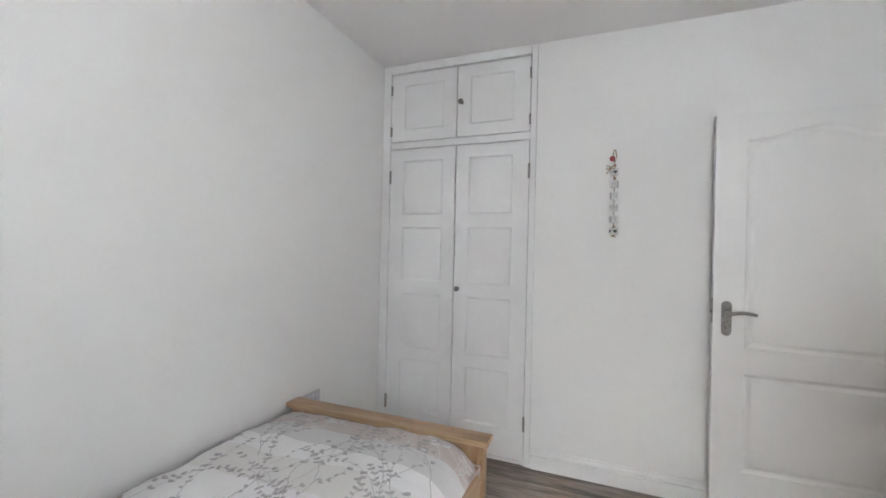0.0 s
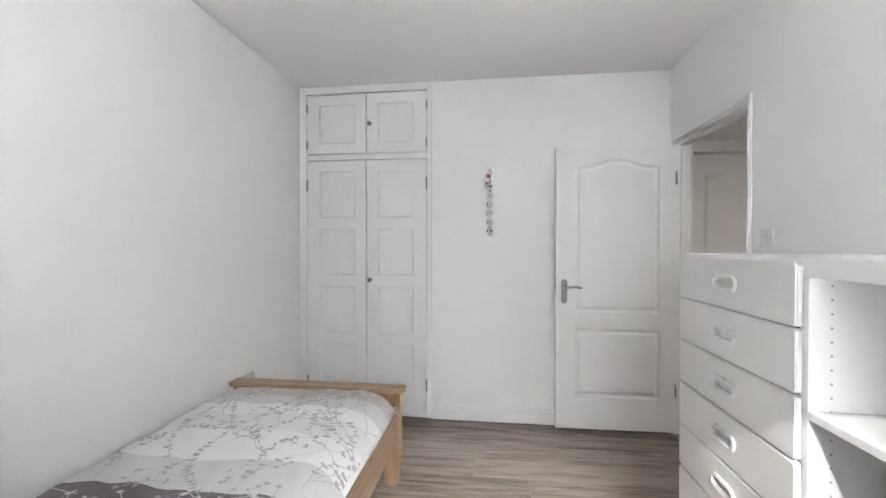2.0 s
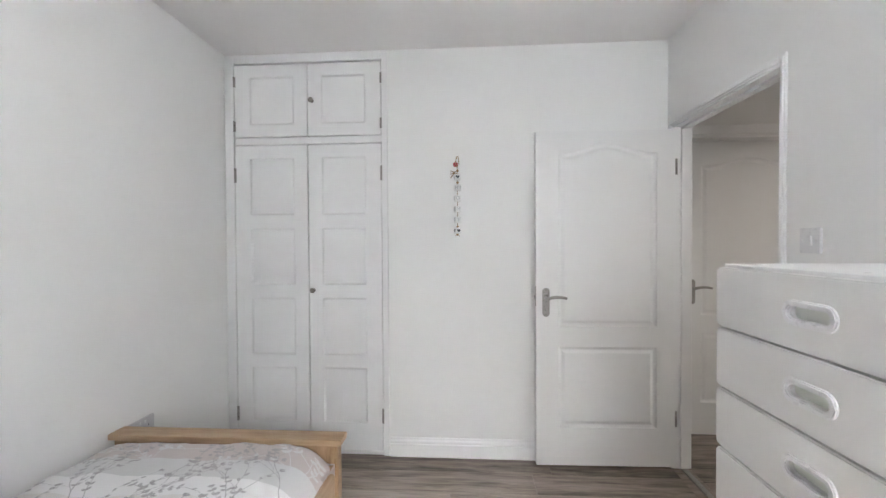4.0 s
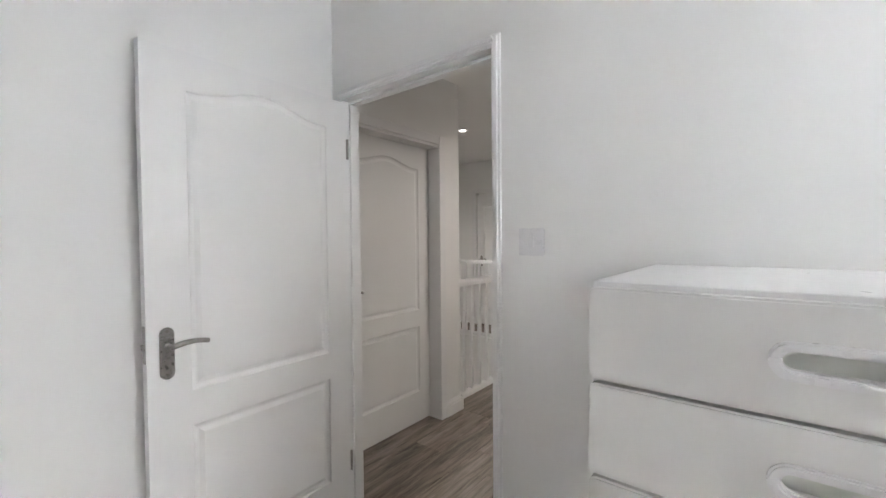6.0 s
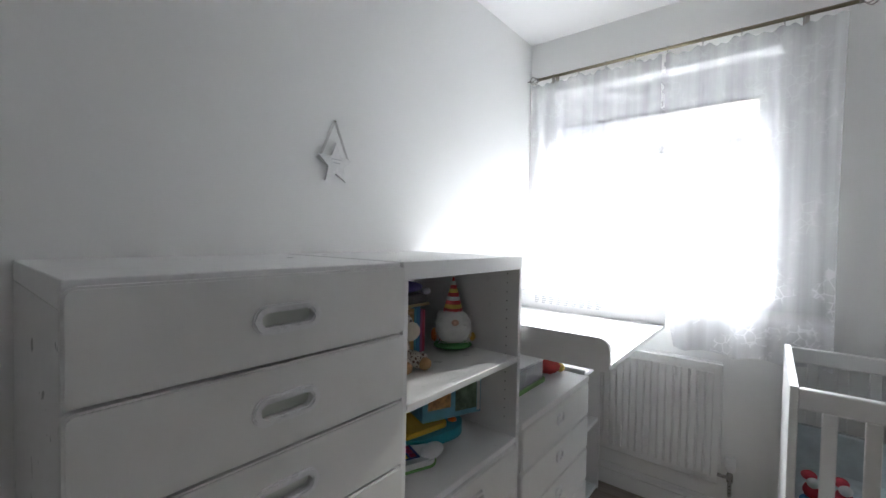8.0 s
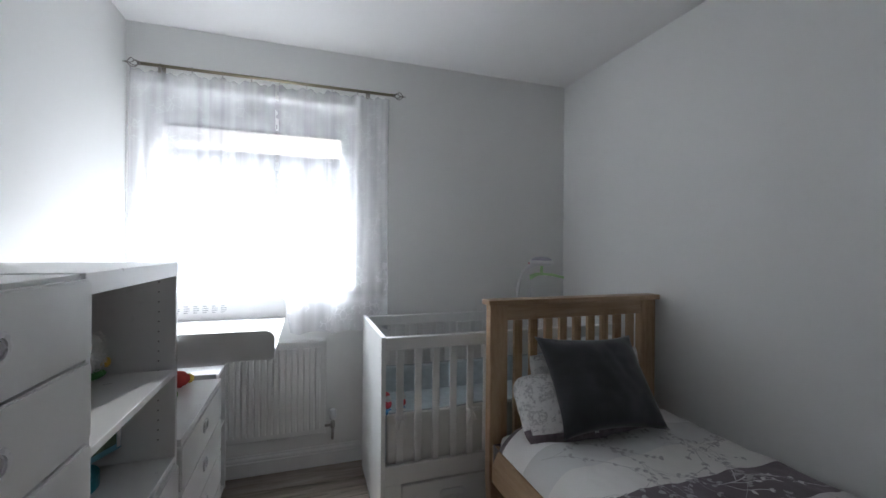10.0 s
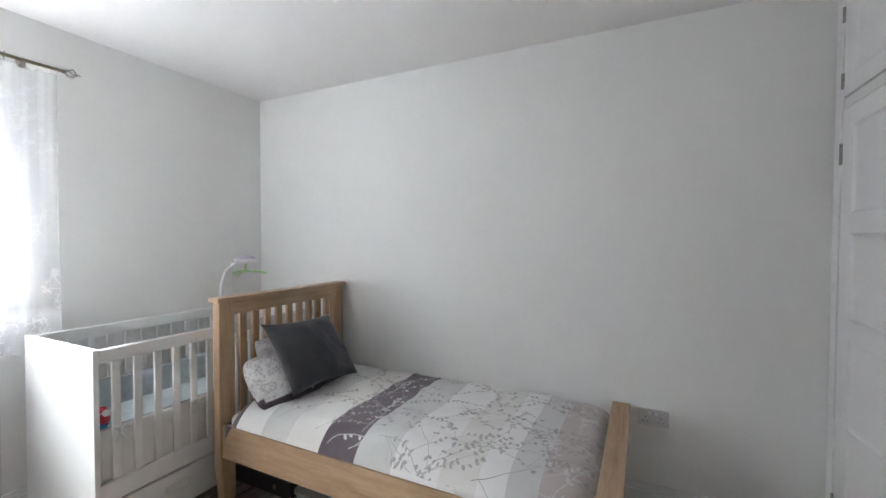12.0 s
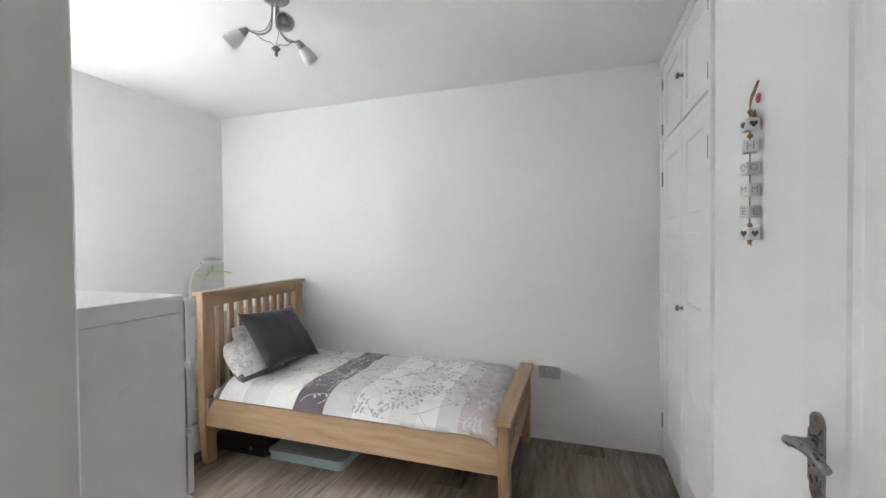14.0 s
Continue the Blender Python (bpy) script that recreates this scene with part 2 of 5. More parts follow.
bx(bm, WX0, YS - 0.30, -0.1, WX1, YS, WZ0 - 0.03)
bx(bm, WX0, YS - 0.30, WZ1, WX1, YS, TOP)
single("wall_south", bm, WALL, "smooth white painted wall with the window", "wall", kind="structure")

def skirting(name, runs, label="white painted moulded skirting board"):
    """Boards along walls: each run is x0, y0, x1, y1 on the wall's face and the way out into the room."""
    for x0, y0, x1, y1, nx, ny in runs:
        bm = B()
        prof = [(0, 0), (0.019, 0), (0.019, 0.078), (0.012, 0.081), (0.012, 0.087), (0.016, 0.090), (0.014, 0.098), (0.008, 0.106), (0.006, 0.115), (0, 0.117)]
        ends = []
        for x, y in ((x0, y0), (x1, y1)):
            ends.append([bm.verts.new((x + nx * d, y + ny * d, z)) for d, z in prof])
        n = len(prof)
        for j in range(n - 1):
            bm.faces.new((ends[0][j], ends[0][j + 1], ends[1][j + 1], ends[1][j]))
        bm.faces.new(ends[0])
        bm.faces.new(ends[1][::-1])
        single(name, bm, TRIM, label, "skirting", kind="structure")


skirting("baseboard", [
    (XW, YS, XW, YN, 1, 0), (WR1 + 0.035, YN, XE, YN, 0, -1), (XE, YS, XE, DY0 - 0.046, -1, 0), (XW + 0.018, YS, XE - 0.018, YS, 0, 1)])

# door lining and architrave of the bedroom doorway
def doorway(name, x0, x1, y0, y1, top, sides=(1, 1), w=0.040):
    """A lining through a wall that faces along x, with a stop and moulded architraves on the chosen faces."""
    lining = tagged(thing(name + "_lining", (x0, y0, 0), "white painted door lining", "door frame"), kind="structure")
    part("jamb", bx(B(), x0, y0 - 0.03, 0, x1, y0, top + 0.03), TRIM, lining)
    part("jamb", bx(B(), x0, y1, 0, x1, y1 + 0.03, top + 0.03), TRIM, lining)
    part("head", bx(B(), x0, y0, top, x1, y1, top + 0.03), TRIM, lining)
    xs = x0 + 0.045
    bm = bx(B(), xs, y0, 0, xs + 0.035, y0 + 0.012, top)
    bx(bm, xs, y1 - 0.012, 0, xs + 0.035, y1, top)
    bx(bm, xs, y0 + 0.012, top - 0.012, xs + 0.035, y1 - 0.012, top)
    part("door_stop", bm, TRIM, lining)
    for face, on in ((-1, sides[0]), (1, sides[1])):
        if not on:
            continue
        xf = x0 if face < 0 else x1
        bm = B()
        for d, a in ((0.008, 0.0), (0.012, 0.010)):
            xa, xb = sorted((xf, xf + face * d))
            lo = y0 - w + a
            hi = min(y1 + w - a, YN - 0.002) if face < 0 else y1 + w - a
            bx(bm, xa, lo, 0, xb, y0 - 0.006 - a, top + w - a, 0.003, 1)
            if hi > y1 + 0.012 + a:
                bx(bm, xa, y1 + 0.006 + a, 0, xb, hi, top + w - a, 0.003, 1)
            bx(bm, xa, y0 - 0.006 - a, top + 0.006 + a, xb, y1 + 0.006 + a, top + w - a, 0.003, 1)
        single(name + "_trim", bm, TRIM, "white painted moulded architrave", "door frame", kind="structure")


doorway("door_1", XE, HALL_X, DY0, DY1, DZ, (1, 1))
bm = bx(B(), 1.478, DY0, -0.004, 1.512, DY1, 0.007, 0.003, 1)
single("threshold_strip", bm, STEEL, "flat grey metal threshold strip across doorway", "threshold", kind="structure")


def panel_frame(bm, w, h, t, cells, inset=0.010, slope=0.014, raised=True):
    """A moulded door leaf in its own plane: x along its width, z up, front towards -y. Cells: x0, z0, x1, z1, arch rise."""
    n = 14
    def outline(x0, z0, x1, z1, rise, d):
        pts = [(x0 + d, z0 + d), (x1 - d, z0 + d)]
        if rise:
            for k in range(n + 1):
                u = k / n
                s = 0.5 - 0.5 * math.cos(2 * math.pi * min(max((u - 0.06) / 0.88, 0), 1))
                pts.append((x1 - d + (x0 - x1 + 2 * d) * u, z1 - d + rise * s))
        else:
            pts += [(x1 - d, z1 - d), (x0 + d, z1 - d)]
        return pts
    holes = []
    for face, y0, sgn in (("front", 0.0, 1), ("back", t, -1)):
        edge = [bm.verts.new((x, y0, z)) for x, z in ((0, 0), (w, 0), (w, h), (0, h))]
        es = [bm.edges.new((edge[k], edge[(k + 1) % 4])) for k in range(4)]
        for cell in cells:
            steps = [(0.0, 0.0), (0.004, inset * 0.6), (slope, inset), (slope + 0.006, inset)]
            if raised:
                steps += [(slope + 0.022, inset * 0.35), (slope + 0.026, inset * 0.35)]
            rings = []
            for d, dep in steps:
                rings.append([bm.verts.new((x, y0 + sgn * dep, z)) for x, z in outline(*cell, d)])
            m = len(rings[0])
            for q, r in zip(rings, rings[1:]):
                for j in range(m):
                    bm.faces.new((q[j], q[(j + 1) % m], r[(j + 1) % m], r[j]))
            bm.faces.new(rings[-1])
            es += [e for e in {e for v in rings[0] for e in v.link_edges} if e.verts[0] in rings[0] and e.verts[1] in rings[0]]
        bmesh.ops.triangle_fill(bm, use_beauty=True, edges=es)
        holes.append(edge)
    a, b = holes
    for k in range(4):
        bm.faces.new((a[k], a[(k + 1) % 4], b[(k + 1) % 4], b[k]))
    return bm


def moved(bm, m):
    bmesh.ops.transform(bm, matrix=m, verts=bm.verts)
    return bm


def lever_handle(parent, m, name="door_handle"):
    """A satin nickel plate with rounded ends and a curved lever; m: plate's middle, x along the lever, y out of the door."""
    bm = B()
    prism(bm, rounded(0.042, 0.17, 0.021, 8), m @ pose(0, 0, 0, -90, 0, 0) @ pose(0, 0, 0, 0, 0, 0), 0.006)
    prism(bm, rounded(0.036, 0.105, 0.006, 3), m @ pose(0, 0.006, 0, -90, 0, 0), 0.004)
    plate = part(name, bm, STEEL, parent, "satin nickel lever handle on a back plate")
    bm = B()
    rod(bm, [m @ Vector((0, 0.008, 0.025)), m @ Vector((0, 0.05, 0.025))], 0.010, 12)
    rod(bm, [m @ Vector((-0.006 + 0.118 * u, 0.048 - 0.004 * u, 0.025 + 0.012 * math.sin(u * 2.6) - 0.004 * u)) for u in [k / 9 for k in range(10)]], 0.0095, 10, 0.008)
    part("lever", bm, STEEL, plate)
    bm = B()
    for z in (0.072, -0.072):
        rod(bm, [m @ Vector((0, 0.005, z)), m @ Vector((0, 0.008, z))], 0.005, 10)
    part("screw", bm, PEWTER, plate)
    return plate


# ---- bedroom door, standing open against the north wall ----
DW, DH, DT = 0.790, 1.964, 0.036
D_FREE = Vector((0.640, 2.555, 0.016))
D_HINGE = Vector((1.428, 2.572, 0.016))
dang = math.degrees(math.atan2(D_HINGE.y - D_FREE.y, D_HINGE.x - D_FREE.x))
dm = pose(*D_FREE, 0, 0, dang)
door = thing("door", (D_HINGE.x, D_HINGE.y, 0.0), "white moulded two-panel door standing open against the wall", "door")
bm = panel_frame(B(), DW, DH, DT, [(0.130, 0.225, DW - 0.095, 0.70, 0), (0.130, 0.82, DW - 0.095, 1.835, 0.052)], 0.010)
part("door_leaf", moved(bm, dm), DOOR, door)
lever_handle(door, dm @ pose(0.056, 0, 0.965, 0, 0, 0) @ Matrix.Diagonal((1, -1, 1, 1)))
bm = bx(B(), -0.0015, 0.006, 0.94, 0.001, 0.028, 1.06)
bx(bm, -0.008, 0.012, 0.985, 0.001, 0.024, 1.003)
part("latch", moved(bm, dm), STEEL, door)
for z in (0.25, 1.70):
    bm = B()
    rod(bm, [D_HINGE + Vector((0.004, -0.026, z)), D_HINGE + Vector((0.004, -0.026, z + 0.09))], 0.006, 10)
    part("hinge", bm, STEEL, door)

# ---- built-in wardrobe ----
ward = thing("wardrobe", ((WR0 + WR1) / 2, YN, 0), "white painted built-in wardrobe with panelled double doors", "wardrobe")
bm = bx(B(), WR0 - 0.052, YN - 0.016, 0, WR0 + 0.006, YN + 0.02, WRZ + 0.052, 0.003, 1)
bx(bm, WR1 - 0.006, YN - 0.016, 0, WR1 + 0.030, YN + 0.02, WRZ + 0.052, 0.003, 1)
bx(bm, WR0 + 0.006, YN - 0.016, WRZ - 0.004, WR1 - 0.006, YN + 0.02, WRZ + 0.052, 0.003, 1)
bx(bm, WR0 + 0.006, YN - 0.004, 1.962, WR1 - 0.006, YN + 0.03, 2.006, 0.002, 1)
bx(bm, WR0 + 0.006, YN - 0.002, 0.0, WR1 - 0.006, YN + 0.03, 0.022, 0.002, 1)
part("frame", bm, TRIM, ward)
# not a real back: a dark sheet painting the shade between the doors
bm = bx(B(), WR0, YN + 0.032, 0.0, WR1, YN + 0.05, WRZ)
part("back_panel", bm, GAPSHADE, ward)
wmid = (WR0 + WR1) / 2 + 0.003
for x0, x1, side in ((WR0 + 0.011, wmid - 0.004, -1), (wmid + 0.004, WR1 - 0.011, 1)):
    w = x1 - x0
    sl = 0.098 if side < 0 else 0.085
    sr = 0.085 if side < 0 else 0.098
    up = B()
    panel_frame(up, w, 0.452, 0.024, [(sl, 0.075, w - sr, 0.375, 0)], 0.007, 0.010, False)
    udoor = part("upper_door", moved(up, pose(x0, YN - 0.010, 2.010)), TRIM, ward)
    lo = B()
    panel_frame(lo, w, 1.924, 0.024, [(sl, 0.175, w - sr, 0.52, 0), (sl, 0.60, w - sr, 0.96, 0), (sl, 1.045, w - sr, 1.40, 0), (sl, 1.485, w - sr, 1.845, 0)], 0.009, 0.012, False)
    ldoor = part("lower_door", moved(lo, pose(x0, YN - 0.010, 0.030)), TRIM, ward)
    for d, zs in ((udoor, (2.08, 2.36)), (ldoor, (0.25, 1.77))):
        for z in zs:
            xh = x0 - 0.004 if side < 0 else x1 + 0.004
            hh = 0.045 if d is ldoor else 0.032
            hb = bx(B(), xh - 0.010, YN - 0.0125, z - hh, xh + 0.010, YN - 0.008, z + hh, 0.001, 1)
            rod(hb, [(xh, YN - 0.0145, z - hh - 0.001), (xh, YN - 0.0145, z + hh + 0.001)], 0.0040, 8)
            part("hinge", hb, STEEL, d)
    if side > 0:
        for d, z in ((udoor, 2.228), (ldoor, 1.040)):
            kb = lathe(B(), [(0.012, 0.0), (0.007, 0.006), (0.006, 0.014), (0.015, 0.020), (0.0165, 0.026), (0.012, 0.032), (0.0, 0.034)], 16, pose(x0 + 0.026, YN - 0.0105, z, 90, 0, 0))
            part("knob", kb, PEWTER, d, "round pewter knob")

# ---- chest of drawers and shelf unit along the east wall ----
CF = 0.905   # front of the drawers


def soften(bm, x, r, seg=2):
    """Rounds the edges where a front at x turns away."""
    es = [e for e in bm.edges if all(abs(v.co.x - x) < 1e-5 for v in e.verts) and any(abs(f.normal.x) < 0.5 for f in e.link_faces)]
    bmesh.ops.bevel(bm, geom=es, offset=r, segments=seg, affect="EDGES")
    return bm


def oval_handle(m, parent):
    bm = ring(B(), rounded(0.130, 0.052, 0.026, 8), rounded(0.100, 0.025, 0.0125, 8), m, 0.007)
    bm.normal_update()
    soften(bm, m.translation.x - 0.007, 0.003)
    h = part("handle", bm, PLASTIC, parent, "white oval pull ring")
    bm = prism(B(), rounded(0.112, 0.034, 0.017, 8), m @ pose(0, 0, -0.0135), 0.002)
    part("grip_recess", bm, HANDGREEN, h, "pale green recess of the pull")
    return h


HANDGREEN = plain("pale_green_plastic", (0.68, 0.70, 0.65), 0.5, 0.02, 8, 0.0)
FACE_W = Matrix(((0, 0, -1, 0), (-1, 0, 0, 0), (0, 1, 0, 0), (0, 0, 0, 1)))   # an outline's x to -y, its y up, its depth to -x


def drawer_front(parent, y0, y1, z0, z1, corners=(1, 1, 1, 1), handle=True, small=False, hz=None):
    m = Matrix.Translation((CF + 0.018, (y0 + y1) / 2, (z0 + z1) / 2)) @ FACE_W
    zc = (z0 + z1) / 2 if hz is None else hz
    outer = rounded(y1 - y0, z1 - z0, 0.014, 4, corners)
    hole = [(x, y + zc - (z0 + z1) / 2) for x, y in rounded(0.101, 0.026, 0.013, 4)]
    if handle and len(outer) == len(hole):
        bm = ring(B(), outer, hole, m, 0.018)
    else:
        bm = prism(B(), outer, m, 0.018)
    bm.normal_update()
    soften(bm, CF, 0.0035)
    d = part("drawer", bm, DRAWER, parent)
    if handle:
        oval_handle(Matrix.Translation((CF + 0.0005, (y0 + y1) / 2, zc)) @ FACE_W, d)
    return d


def cabinet_shell(parent, y0, y1, z0, z1, xb=1.425, top=0.045, side=0.018, name="body", xf=None):
    xf = CF + 0.020 if xf is None else xf
    bm = bx(B(), xf, y0, z1 - top, xb, y1, z1, 0.0015, 1)
    part("top", bm, WHITE, parent)
    for a, b in ((y0, y0 + side), (y1 - side, y1)):
        bm = bx(B(), xf, a, z0, xb, b, z1 - top - 0.001, 0.001, 1)
        part("side_panel", bm, WHITE, parent)
    bm = bx(B(), xb - 0.008, y0 + side, z0, xb - 0.002, y1 - side, z1 - top)
    part("back_panel", bm, WHITE, parent)
    bm = bx(B(), xf + 0.01, y0 + side, z0, xb - 0.01, y1 - side, z0 + 0.06)
    part("plinth", bm, WHITE, parent)


chest = thing("chest_of_drawers", (1.17, 0.95, 0), "tall white chest of drawers with oval pulls", "chest of drawers")
CY0, CY1 = 0.660, 1.257
cabinet_shell(chest, CY0, CY1, 0.0, 1.274, top=0.040)
# dark sheet added behind the drawers, so the gaps between them read as shaded
bm = bx(B(), CF + 0.024, CY0 + 0.018, 0.05, CF + 0.030, CY1 - 0.018, 1.24)
part("gap_shade_sheet", bm, GAPSHADE, chest)
for k in range(8):
    if k < 7:
        drawer_front(chest, CY0 + 0.001, CY1 + 0.002, 1.265 - 0.1580 * (k + 1) + 0.005, 1.265 - 0.1580 * k, hz=1.265 - 0.1580 * k - 0.0765)

shelf = thing("shelf_unit", (1.17, 0.38, 0), "tall white open shelf unit with drawers below", "shelf unit")
SY0, SY1 = 0.064, 0.657
cabinet_shell(shelf, SY0, SY1, 0.0, 1.276, top=0.045, xf=CF + 0.012)
for z in (0.925, 0.640):
    bm = bx(B(), CF + 0.012, SY0 + 0.019, z - 0.020, 1.416, SY1 - 0.019, z, 0.0015, 1)
    part("shelf", bm, WHITE, shelf)
for k in range(3):
    drawer_front(shelf, SY0 + 0.020, SY1 - 0.020, 0.618 - 0.155 * (k + 1) + 0.005, 0.618 - 0.155 * k)
for y in (SY0 + 0.018, SY1 - 0.018):
    bm = B()
    s = 1 if y < 0.3 else -1
    for z in [0.70 + 0.032 * k for k in range(17)]:
        for x in (CF + 0.06,):
            rod(bm, [(x, y + s * 0.0002, z), (x, y + s * 0.0008, z)], 0.0028, 8)
    tagged(part("peg_holes", bm, plain("peg_hole_shade", (0.34, 0.34, 0.34), 0.8), shelf), kind="stuff")

# low drawer unit with the changing table on it
unit = thing("low_drawer_unit", (1.17, -0.28, 0), "low white drawer unit with an open cubby at its end", "drawer unit")
UY0, UY1 = -0.620, 0.052
bm = bx(B(), CF + 0.002, UY0, 0.655, 1.425, UY1, 0.680, 0.0015, 1)
part("top", bm, WHITE, unit)
for a in (UY0, UY1 - 0.018):
    bm = bx(B(), CF + 0.020, a, 0.0, 1.425, a + 0.018, 0.654)
    part("side_panel", bm, WHITE, unit)
bm = bx(B(), 1.412, UY0 + 0.018, 0.0, 1.418, UY1 - 0.018, 0.654)
part("back_panel", bm, WHITE, unit)
# same dark sheet for the low unit: shade of its drawer gaps as colour
bm = bx(B(), CF + 0.024, UY0 + 0.018, 0.05, CF + 0.030, UY1 - 0.018, 0.64)
part("gap_shade_sheet", bm, GAPSHADE, unit)
for k in range(4):
    d = drawer_front(unit, UY0 + 0.002, UY1 - 0.002, 0.650 - 0.158 * (k + 1) + 0.005, 0.650 - 0.158 * k, handle=False)
    oval_handle(Matrix.Translation((CF + 0.0005, -0.280, 0.650 - 0.158 * k - 0.062)) @ FACE_W @ Matrix.Diagonal((0.5, 0.9, 1, 1)), d)
cubby = thing("cubby_shelf", (1.1, -0.745, 0), "narrow white open shelf beside the drawer unit", "shelf")
for z in (0.0, 0.365, 0.66):
    bm = bx(B(), CF + 0.03, -0.870, z, 1.35, -0.640, z + 0.018, 0.001, 1)
    part("shelf", bm, WHITE, cubby)
for a in (-0.640, -0.888):
    bm = bx(B(), CF + 0.025, a, 0.0, 1.35, a + 0.017, 0.70, 0.001, 1)
    part("side_panel", bm, WHITE, cubby)
bm = bx(B(), 1.35, -0.888, 0.0, 1.36, -0.623, 0.70)
part("back_panel", bm, WHITE, cubby)
table = thing("changing_table", (1.0, -0.37, 0.92), "white baby changing table top with raised rounded ends", "changing table")
bm = bx(B(), 0.621, -0.7955, 0.927, 1.420, 0.0335, 0.943)
part("board", bm, WHITE, table)
for y, z1, name in ((0.034, 1.030, "front_lip"), (-0.812, 1.048, "back_lip")):
    bm = prism(B(), [(x, z) for x, z in rounded(0.802, z1 - 0.925, 0.035, 6, (0, 0, 0, 1))], Matrix(((1, 0, 0, 1.019), (0, 0, 1, y), (0, 1, 0, (z1 + 0.925) / 2), (0, 0, 0, 1))), 0.016)
    part(name, bm, WHITE, table)
for y in (0.005, -0.60):
    bm = bx(B(), 1.33, y - 0.018, 0.681, 1.42, y, 0.9245)
    part("support", bm, WHITE, table)

# ---- window, radiator, curtain ----
GLASS, gnt, gb = material("window_glass")
gb.inputs["Transmission Weight"].default_value, gb.inputs["Roughness"].default_value, gb.inputs["IOR"].default_value = 1.0, 0.0, 1.45
win = tagged(thing("window_1", (0.8, -1.1, WZ0), "white upvc window with one large pane", "window"), kind="structure")
GX0, GX1, GZ0, GZ1 = 0.298, 1.285, 1.155, 2.024
def frame_bars(bm, x0, x1, z0, z1, w, y0, y1, top=None):
    top = top or w
    bx(bm, x0, y0, z0, x0 + w, y1, z1, 0.004, 1)
    bx(bm, x1 - w, y0, z0, x1, y1, z1, 0.004, 1)
    bx(bm, x0 + w, y0, z0, x1 - w, y1, z0 + w, 0.004, 1)
    bx(bm, x0 + w, y0, z1 - top, x1 - w, y1, z1, 0.004, 1)
    return bm
part("window_frame", frame_bars(B(), WX0 + 0.001, WX1 - 0.001, WZ0, WZ1 - 0.001, 0.045, -1.145, -1.085, 0.125), PVC, win)
part("sash", frame_bars(B(), WX0 + 0.040, WX1 - 0.040, WZ0 + 0.04, WZ1 - 0.120, 0.045, -1.135, -1.072), PVC, win)
bm = bx(B(), GX0 - 0.006, -1.112, GZ0 - 0.006, GX1 + 0.006, -1.106, GZ1 + 0.006)
pane = part("pane", bm, GLASS, win)
pane.visible_shadow = False
bm = bx(B(), GX0, -1.078, GZ1 - 0.004, GX1, -1.070, GZ1 + 0.010)
part("gasket", bm, plain("black_rubber", (0.03, 0.03, 0.035), 0.6), win, "black rubber glazing strip")
bm = bx(B(), 0.55, -1.084, 2.128, 0.92, -1.070, 2.148, 0.003, 1)
part("trickle_vent", bm, PVC, win)
bm = bx(B(), WX0 - 0.0, -1.085, WZ0 - 0.028, WX1 + 0.0, YS + 0.02, WZ0, 0.004, 2)
part("window_sill", bm, TRIM, win)
bm = bx(B(), 0.262, -1.072, 1.585, 0.284, -1.060, 1.655, 0.003, 1)
rod(bm, [(0.273, -1.062, 1.62), (0.273, -1.040, 1.62), (0.30, -1.036, 1.62), (0.37, -1.036, 1.618)], 0.007, 8)
part("window_handle", bm, PVC, win)

rad = thing("radiator", (0.65, -0.93, 0.2), "white ribbed panel radiator under the window", "radiator")
RX0, RX1, RZ0, RZ1 = 0.398, 1.10, 0.205, 0.762
bm = bx(B(), RX0, -0.945, RZ0, RX1, -0.925, RZ1, 0.006, 2)
part("front_panel", bm, RADW, rad)
bm = B()
vs = [bm.verts.new((RX0 + 0.03 + dx, -0.925 + dy, z)) for z in (RZ0 + 0.035, RZ1 - 0.035) for dx, dy in ((0, -0.001), (0.005, 0.008), (0.025, 0.008), (0.030, -0.001))]
for j in range(3):
    bm.faces.new((vs[j], vs[j + 1], vs[j + 5], vs[j + 4]))
bm.faces.new(vs[0:4])
bm.faces.new(vs[4:8])
bm.faces.new((vs[0], vs[3], vs[7], vs[4]))
rib = part("rib", bm, RADW, rad)
for k in range(1, int((RX1 - RX0 - 0.03) / 0.0333)):
    again("rib", rib, rad, (0.0333 * k, 0, 0))
bm = B()
for k in range(26):
    x = RX0 + 0.02 + k * (RX1 - RX0 - 0.04) / 25
    bx(bm, x, -0.957, RZ1 - 0.006, x + 0.006, -0.948, RZ1 + 0.008)
bx(bm, RX0 - 0.002, -0.968, RZ1 - 0.02, RX1, -0.957, RZ1 + 0.010)
bx(bm, RX0 - 0.002, -0.948, RZ1 - 0.02, RX1, -0.924, RZ1 + 0.008, 0.003, 1)
part("top_grille", bm, RADW, rad)
bm = bx(B(), RX0 - 0.004, -0.968, RZ0 + 0.02, RX0, -0.928, RZ1 - 0.005)
part("side_cover", bm, RADW, rad)
bm = lathe(B(), [(0.012, 0), (0.019, 0.006), (0.021, 0.03), (0.019, 0.058), (0.011, 0.064)], 16, pose(0.355, -0.925, 0.285))
part("thermostat_valve", bm, PLASTIC, rad, "white thermostatic valve head", smooth=False)
bm = B()
rod(bm, [(0.355, YS, 0.165), (0.355, -0.94, 0.165), (0.355, -0.925, 0.18), (0.355, -0.925, 0.285)], 0.0085, 10)
rod(bm, [(0.355, -0.925, 0.255), (0.402, -0.925, 0.255)], 0.008, 10)
lathe(bm, [(0.012, 0.235), (0.014, 0.245), (0.014, 0.262), (0.012, 0.275)], 10, Matrix.Translation((0.355, -0.925, 0)))
part("pipe", bm, STEEL, rad)

